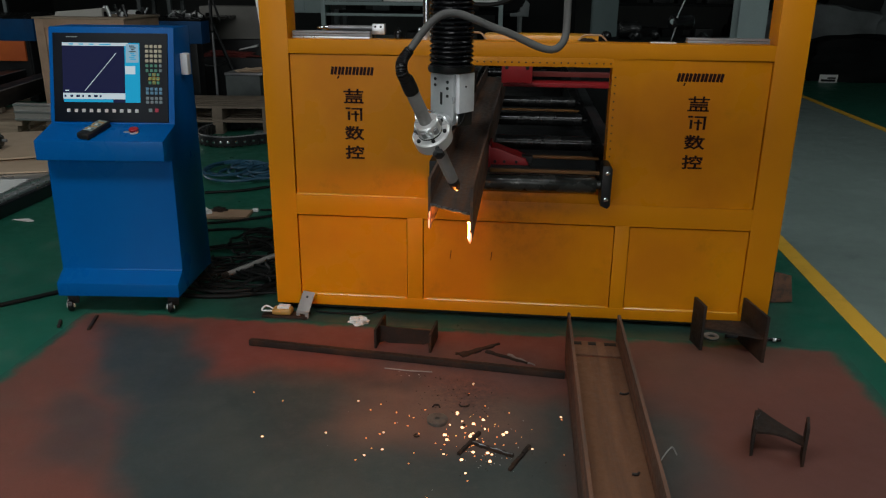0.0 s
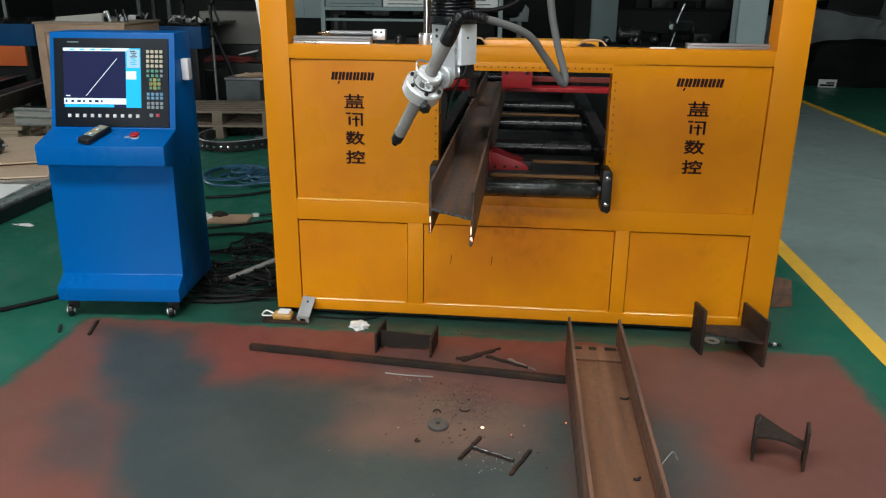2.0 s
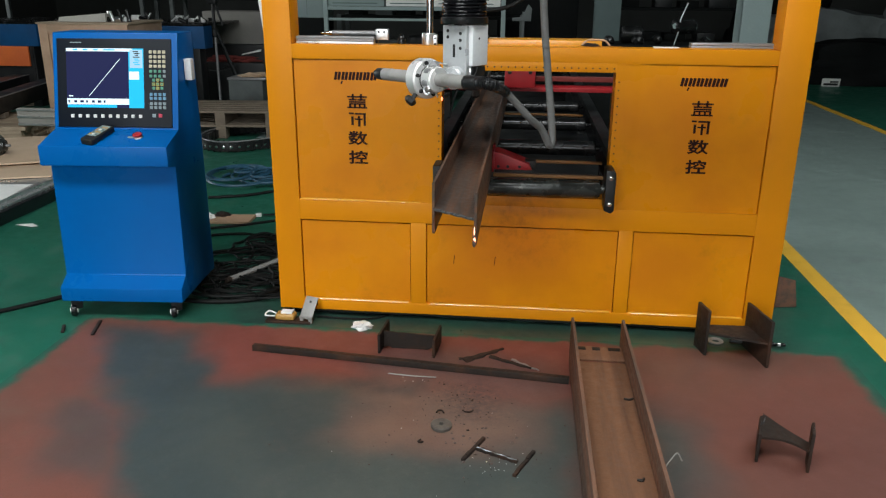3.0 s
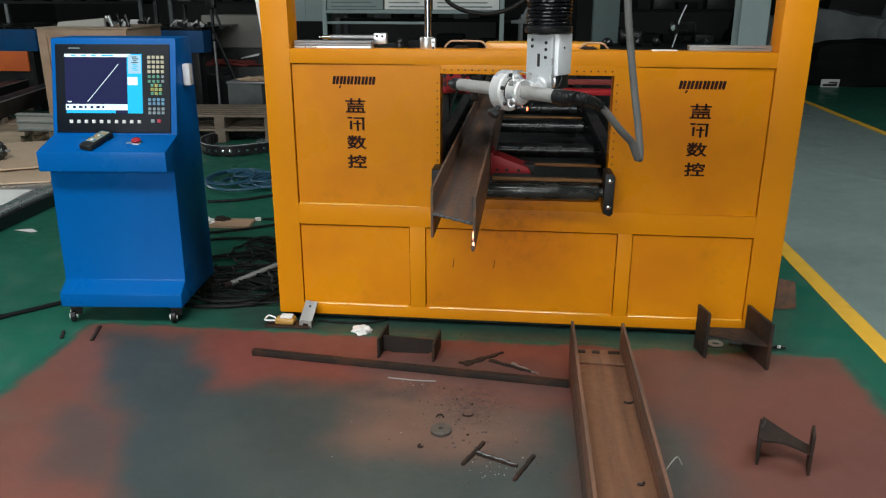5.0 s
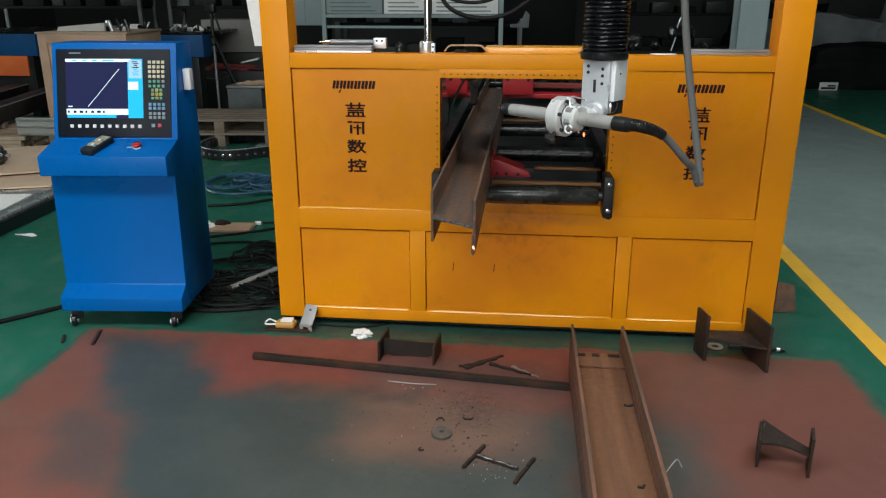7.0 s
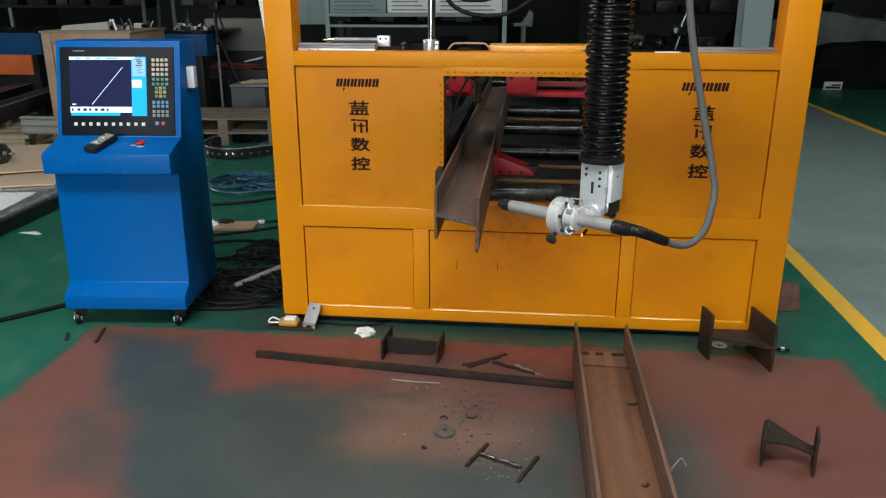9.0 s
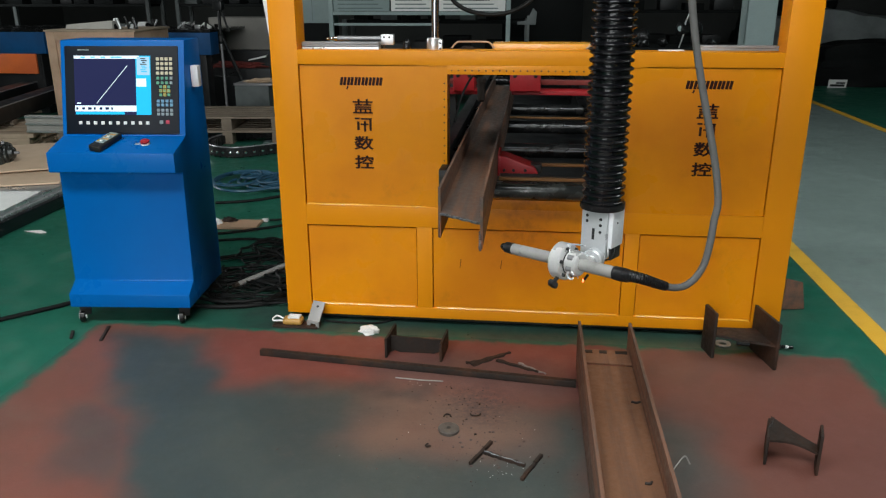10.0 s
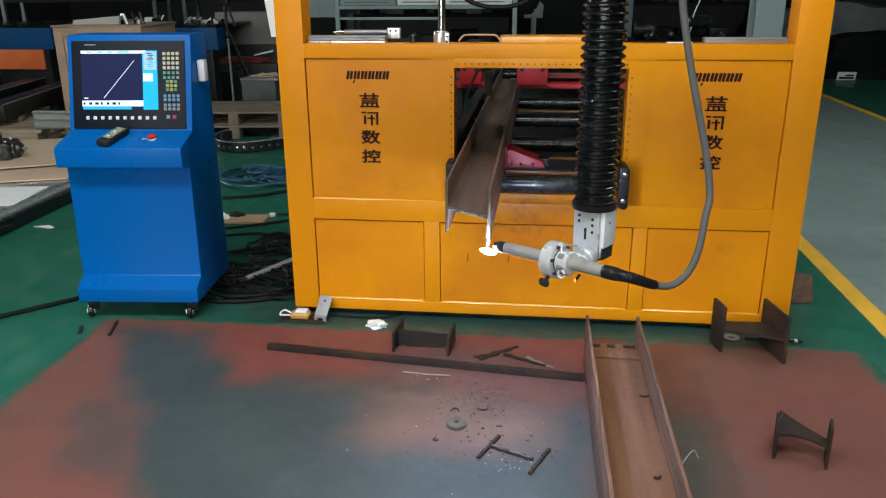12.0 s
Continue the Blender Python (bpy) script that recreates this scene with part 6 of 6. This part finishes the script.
part("dial", lathe([(0.024, 0), (0.024, 0.006), (0.016, 0.008)], 16, m=pose(0.03, -0.14, 1.145, 90)), TEAL_LIGHT, top, "pale round dial")
for x, z, r in ((-0.55, 1.0, 0.05), (-0.30, 1.0, 0.06), (-0.12, 1.02, 0.045), (0.30, 1.0, 0.05)):
    part("fitting", lathe([(r * 0.6, 0), (r, r * 0.3), (r, r * 1.1), (r * 0.5, r * 1.5)], 14, m=along((x, -0.05, z - 0.02), (x + 0.05, -0.08, z + 0.05))), ROLLER, top)
part("wire", tube(spline([(0.03, -0.15, 0.98), (0.06, -0.15, 1.1), (0.07, -0.15, 1.2), (0.12, -0.15, 1.34)]), 0.006), ALU, top)
top = thing("folded_plate", "grey folded metal plate on a thin post", "plate", pose(1.02, 6.05, 0))
part("plate", extrude([(-0.12, 1.10), (0.09, 1.10), (0.10, 1.24), (0.055, 1.285), (0.02, 1.21), (-0.01, 1.145), (-0.12, 1.135)], 0, 0.01, 0.002), GREY_TARP, top)
part("post", box(-0.01, 0.015, 0.012, 0.03, 0, 1.2, 0.002), GREY_TARP, top)
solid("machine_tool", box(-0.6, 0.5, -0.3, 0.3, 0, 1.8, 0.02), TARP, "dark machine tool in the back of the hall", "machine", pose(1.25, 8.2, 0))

# ---- across the aisle ----


def covered_lump(m, size, seed, label, cover=TARP):
    bm = bmesh.new()
    bmesh.ops.create_cube(bm, size=2.0)
    bmesh.ops.subdivide_edges(bm, edges=bm.edges[:], cuts=10, use_grid_fill=True)
    for v in bm.verts:
        d = noise.noise(v.co * 1.3 + Vector((seed, 0, 0))) * 0.18 + noise.noise(v.co * 3.7 + Vector((0, seed, 0))) * 0.07
        r = 1 - 0.10 * max(0, v.co.z) * (v.co.x ** 2 + v.co.y ** 2)
        v.co = Vector((v.co.x * size[0] * r * (1 + d), v.co.y * size[1] * r * (1 + d), max(0, (v.co.z + 1) * size[2] * 0.5 * (1 + d))))
    return solid("covered_machine", bm, cover, label, "covered machine", m, "covered machines")


covered_lump(pose(6.6, 10.8, 0), (1.0, 0.7, 0.62), 3, "machine under a black tarpaulin across the aisle")
covered_lump(pose(8.3, 11.5, 0), (0.9, 0.8, 1.45), 8, "tall machine under a grey tarpaulin across the aisle", AISLE_TARP)
covered_lump(pose(6.2, 14.0, 0), (0.9, 0.7, 1.2), 13, "machine under a black tarpaulin across the aisle")
covered_lump(pose(7.0, 12.6, 0), (1.6, 0.8, 1.05), 21, "long machine under a grey tarpaulin across the aisle", AISLE_TARP)
top = thing("floor_sign", "small white sign board with dark print", "sign", pose(5.93, 9.95, 0.0, 12))
part("plate", box(-0.14, 0.14, 0, 0.012, 0.0, 0.13, 0.002), PAPER, top)
part("print_bar", box(-0.11, 0.11, -0.003, 0.0, 0.02, 0.055, 0), BLACK, top)
part("print_bar", box(-0.02, 0.11, -0.003, 0.0, 0.065, 0.09, 0), BLACK, top)
solid("paper_scrap", box(-0.06, 0.06, -0.03, 0.03, 0, 0.004), PAPER, "white scrap on the far green floor", "paper", pose(6.62, 9.0, 0, 0, 0, 20))


# ---- molten drops and sparks ----
HOT = glow("molten_steel", (1.0, 0.27, 0.045), 6800.0)
EMBER = glow("glowing_spark", (1.0, 0.28, 0.08), 5.5)
WHITE_EMBER = glow("white_hot_spark", (1.0, 0.52, 0.28), 7.0)
DULL = glow("cooling_steel", (1.0, 0.42, 0.24), 4.0)
SLAG = plain("cold_slag", (0.075, 0.05, 0.042), 0.6)


def bead_mesh(name, r, tall, hot, facing):
    """A bead of slag, hot on one side: facing 'up' or 'front'."""
    bm = bmesh.new()
    bmesh.ops.create_icosphere(bm, subdivisions=2, radius=1.0)
    for f in bm.faces:
        c = f.calc_center_median()
        f.material_index = 0 if (c.z > -0.05 if facing == "up" else c.y < -0.12) else 1
    bm.transform(Matrix.Diagonal((r, r, r * tall, 1)))
    me = bpy.data.meshes.new(name)
    for f in bm.faces:
        f.smooth = True
    bm.to_mesh(me)
    bm.free()
    me.materials.append(hot), me.materials.append(SLAG)
    return me


random.seed(17)
spark_meshes = [bead_mesh("spark", r, 0.8, EMBER if r < 0.003 else WHITE_EMBER, "up") for r in (0.0014, 0.0024, 0.0038, 0.0056)]
SPARKS = []
for k in range(112):
    wide = k % 3 == 0
    x = random.gauss(0.98, 0.09) if not wide else random.gauss(0.78, 0.28)
    y = random.gauss(-0.97, 0.085) if not wide else random.gauss(-1.02, 0.16)
    x, y = min(max(x, 0.15), 1.28), min(max(y, -1.32), -0.60)
    i = min(3, int(random.random() ** 2.2 * 4))
    if wide:
        i = max(min(i, 2), 1)
    life = random.uniform(0.15, 1.0) if k > 8 else random.uniform(1.2, 2.6)
    o = new("spark", spark_meshes[i])
    tagged(o, "small glowing orange spark bead on the floor", "spark", "sparks on the floor")
    SPARKS.append((o, x, y, (0.0014, 0.0024, 0.0038, 0.0062)[i] * 0.8, life, random.uniform(0, 360)))

drop_mesh = bead_mesh("molten_drop", 0.0018, 2.2, EMBER, "up")
DROPS = []
for k in range(3):
    o = new("molten_drop", drop_mesh)
    tagged(o, "glowing molten steel drop falling from the beam end", "molten drop", "drops under the beam")
    DROPS.append((o, 0.957, -0.990, 0.690, (0.04, 0.07, 0.18)[k], random.gauss(0.98, 0.08), random.gauss(-1.0, 0.06), random.uniform(0, 360)))
# white-hot beads along the inner face of the flange, cooling one after another
hot_mesh = bead_mesh("molten_bead", 0.0048, 1.0, HOT, "front")
BEADS = []
for k in range(6):
    o = new("molten_bead", hot_mesh)
    tagged(o, "white-hot molten bead on the flange of the cut beam", "molten drop", "beads on the flange")
    BEADS.append((o, pose(0.954, -0.972 - 0.0004 * k, 0.748 - 0.0092 * k), (0.15, 0.35, 0.5, 0.7, 0.9, 1.2)[k]))
EMBERS = []
for x, y, z, r, tall, until in ((0.9575, -0.9915, 0.710, 0.0040, 4.0, 7.6), (0.9565, -0.9905, 0.745, 0.0018, 8.0, 5.9), (0.9565, -0.9920, 0.706, 0.0054, 2.4, 1.3), (0.8170, -0.884, 0.716, 0.0028, 6.0, 1.6), (0.8185, -0.885, 0.745, 0.0022, 5.0, 2.0)):
    o = new("cooling_drop", bead_mesh("cooling_drop", r, tall, DULL, "front"))
    tagged(o, "orange glowing steel drip on the beam end", "molten drop", "drops under the beam")
    EMBERS.append((o, x, y, z, until))


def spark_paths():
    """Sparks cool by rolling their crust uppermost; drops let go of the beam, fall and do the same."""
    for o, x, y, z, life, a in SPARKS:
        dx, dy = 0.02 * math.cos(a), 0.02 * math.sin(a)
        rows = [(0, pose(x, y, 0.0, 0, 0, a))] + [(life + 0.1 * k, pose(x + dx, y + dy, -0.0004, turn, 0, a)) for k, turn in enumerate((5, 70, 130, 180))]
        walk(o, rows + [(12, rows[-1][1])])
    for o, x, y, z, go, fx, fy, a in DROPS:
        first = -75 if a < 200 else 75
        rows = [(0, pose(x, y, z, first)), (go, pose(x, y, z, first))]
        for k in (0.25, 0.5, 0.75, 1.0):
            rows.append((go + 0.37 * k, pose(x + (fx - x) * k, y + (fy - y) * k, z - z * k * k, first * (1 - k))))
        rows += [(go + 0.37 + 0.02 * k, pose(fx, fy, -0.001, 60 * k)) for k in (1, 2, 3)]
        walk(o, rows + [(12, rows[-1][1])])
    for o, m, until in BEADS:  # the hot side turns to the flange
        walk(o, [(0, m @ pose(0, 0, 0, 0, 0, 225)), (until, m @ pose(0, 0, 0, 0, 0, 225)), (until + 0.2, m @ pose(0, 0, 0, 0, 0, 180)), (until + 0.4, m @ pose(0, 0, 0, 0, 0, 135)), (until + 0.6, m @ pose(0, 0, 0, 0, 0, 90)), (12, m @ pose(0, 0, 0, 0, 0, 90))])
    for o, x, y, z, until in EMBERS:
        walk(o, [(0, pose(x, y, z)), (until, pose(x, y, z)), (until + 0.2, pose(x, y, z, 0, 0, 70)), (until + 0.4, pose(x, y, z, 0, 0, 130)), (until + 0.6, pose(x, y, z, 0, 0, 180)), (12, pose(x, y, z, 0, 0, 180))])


# ---- what moves ----
def smooth(rows, t):
    """Values at t on straight lines between rows of (time, values...)."""
    for a, b in zip(rows, rows[1:]):
        if t <= b[0]:
            k = max(0.0, (t - a[0]) / (b[0] - a[0]))
            return [p + (q - p) * k for p, q in zip(a[1:], b[1:])]
    return list(rows[-1][1:])


HEAD_ROWS = [(0, 0.793, 1.062), (0.5, 0.793, 1.122), (0.95, 0.793, 1.182), (1.1, 0.793, 1.201), (2.5, 0.795, 1.203), (2.7, 0.798, 1.203), (2.9, 0.806, 1.202), (3.2, 0.838, 1.2), (4.0, 0.928, 1.196),
             (5.0, 1.043, 1.192), (5.5, 1.1, 1.19), (6.1, 1.172, 1.188), (6.35, 1.191, 1.187), (6.55, 1.193, 1.183), (6.75, 1.193, 1.169), (7.0, 1.193, 1.138), (9.0, 1.192, 0.857), (9.5, 1.193, 0.787),
             (9.9, 1.193, 0.732), (10.15, 1.192, 0.709), (10.4, 1.191, 0.701), (10.7, 1.186, 0.699), (11.2, 1.16, 0.699), (11.45, 1.152, 0.7), (12.0, 1.15, 0.7)]
# the torch on its clamp: shift along and above the pivot, lean away, yaw, and swing about the pivot
TORCH_ROWS = [(0, 0.083, -0.002, 38, 0, -84.5), (1.3, 0.085, -0.012, 33, 0, -87.5), (1.5, 0.085, -0.014, 32, 0, -87.5), (1.7, 0.072, -0.008, 26.5, 0, -75.7), (1.8, 0.064, -0.016, 20, 0, -70),
              (1.9, 0.059, -0.018, 17, 0, -63.3), (2.0, 0.050, -0.006, 13, 0, -51.6), (2.1, 0.044, -0.006, 13, -3, -41), (2.2, 0.040, 0.0, 8, -7, -22), (2.3, 0.030, 0.010, 4, -10, -12),
              (2.4, 0.027, 0.014, 2, -11, -6), (2.5, 0.025, 0.017, 0, -11, -2.2), (5.5, 0.016, 0.009, 0, -8.3, 0), (7.0, 0.015, 0.009, 0, -7.5, 0), (9.5, 0.018, 0.010, 0, -4.1, -1.5),
              (11.5, 0.014, 0.014, 0, -5, -2.2), (12.0, 0.014, 0.014, 0, -5, -2.2)]
# guide points of the hose past the torch, from the torch's centre but for the third height, time by time
HANG = [(0, 0.02, 0.22, 0.11, 0.31, 0.39, 1.29, 0.41), (1.1, -0.00, 0.22, 0.12, 0.29, 0.38, 1.33, 0.39), (1.6, 0.01, 0.22, 0.14, 0.28, 0.39, 1.31, 0.38), (2, 0.17, 0.18, 0.30, 0.14, 0.41, 1.22, 0.36),
        (2.2, 0.25, 0.06, 0.33, -0.02, 0.38, 1.14, 0.34), (2.5, 0.226, -0.002, 0.285, -0.062, 0.350, 1.080, 0.318), (3, 0.23, -0.004, 0.288, -0.066, 0.352, 1.075, 0.312), (6.4, 0.25, -0.019, 0.305, -0.08, 0.362, 1.045, 0.296),
        (7.2, 0.257, -0.021, 0.32, -0.083, 0.367, 1.002, 0.296), (9, 0.318, -0.031, 0.372, 0.006, 0.390, 1.005, 0.295), (10.5, 0.304, -0.011, 0.365, 0.045, 0.390, 0.985, 0.290), (12, 0.304, -0.011, 0.365, 0.045, 0.390, 0.985, 0.288)]


def torch_turn(dx, dz, lean, yaw, a):
    """The torch's pose on the cutter head."""
    return pose(dx, 0, dz) @ pose(0, 0, 0, 0, 0, yaw) @ pose(0, 0, 0, lean) @ pose(0, 0, 0, 0, a)


def hose_line(t):
    """The hose's run at t, from the torch's tail upwards."""
    x, z = smooth(HEAD_ROWS, t)
    turn = pose(x, -1.155, z, 0, 0, TURN) @ torch_turn(*smooth(TORCH_ROWS, t))
    g = smooth(HANG, t)
    tail, out = turn @ Vector((0.180, 0, 0)), turn @ Vector((0.235, 0, 0))
    k = min(max((t - 7.2) / 1.5, 0), 1)
    belly = (x + 0.5 * (g[2] + g[4]) + 0.011 * k, -1.225, 0.5 * (z + g[3] + g[5]))
    pts = [tail, out, (x + g[0], -1.27, z + g[1]), (x + g[2], -1.25, z + g[3]), belly, (x + g[4], -1.20, g[5]), (x + g[6], -1.15, 1.45), (x + g[6] - 0.02, -1.12, 2.0), (x + g[6] - 0.03, -1.11, 2.6)]
    fine = spline(pts, 14)
    dist = [0.0]
    for a, b in zip(fine, fine[1:]):
        dist.append(dist[-1] + (b - a).length)
    return fine, dist


def on_line(fine, dist, s):
    for i in range(len(dist) - 1):
        if s <= dist[i + 1]:
            k = (s - dist[i]) / max(dist[i + 1] - dist[i], 1e-6)
            return fine[i].lerp(fine[i + 1], k)
    return fine[-1] + (fine[-1] - fine[-2]).normalized() * (s - dist[-1])


def motions():
    walk(HEAD, [(t, pose(x, -1.155, z, 0, 0, TURN)) for t, x, z in HEAD_ROWS])
    walk(TORCH, [(row[0], torch_turn(*row[1:])) for row in TORCH_ROWS])
    walk(ARC, [(0, pose(0.10, 0, 0)), (11.9, pose(0.10, 0, 0)), (11.967, pose(-0.229, 0, -0.026)), (12.0, pose(-0.229, 0, -0.026))])
    walk(BELLOWS, [(t, pose(x + COLUMN[0], -1.155 + COLUMN[1], 0)) for t, x, z in HEAD_ROWS])
    for i, fold in enumerate(FOLD):
        k = (i + 0.5) / FOLDS
        walk(fold, [(t, pose(0, 0, (z + 0.166) * (1 - k) + TOP_Z * k, 0, 0, (137 * i) % 360)) for t, x, z in HEAD_ROWS])
    times = sorted({0, 0.25, 0.5, 0.75, 1.1, 1.35, 1.6, 1.7, 1.8, 1.9, 2.0, 2.1, 2.2, 2.35, 2.5, 3.0, 3.5, 4.0, 4.5, 5.0, 5.5, 6.0, 6.4, 6.8, 7.2, 7.6, 8.0, 8.4, 8.8, 9.2, 9.6, 10.0, 10.5, 11.0, 11.5, 12.0})
    rows = [[] for _ in HOSE_LINK]
    for t in times:
        fine, dist = hose_line(t)
        for i in range(LINKS):
            a, b = on_line(fine, dist, i * LINK), on_line(fine, dist, (i + 1) * LINK)
            d = (b - a).normalized()
            side = Vector((0, 1, 0)).cross(d).normalized()
            rot = Matrix((side, d.cross(side), d)).transposed().to_4x4()
            rows[i].append((t, Matrix.Translation((a + b) / 2) @ rot))
    for o, r in zip(HOSE_LINK, rows):
        walk(o, r)
    # the sheet behind the post swings out in the draught and back
    walk(HANGING_SHEET, [(t, pose(x, 0.132, 1.242)) for t, x in ((0, 0), (6.0, 0), (6.3, -0.030), (6.6, -0.060), (7.0, -0.036), (7.2, -0.015), (7.6, 0), (11.4, 0), (12.0, -0.024))])
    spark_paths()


motions()
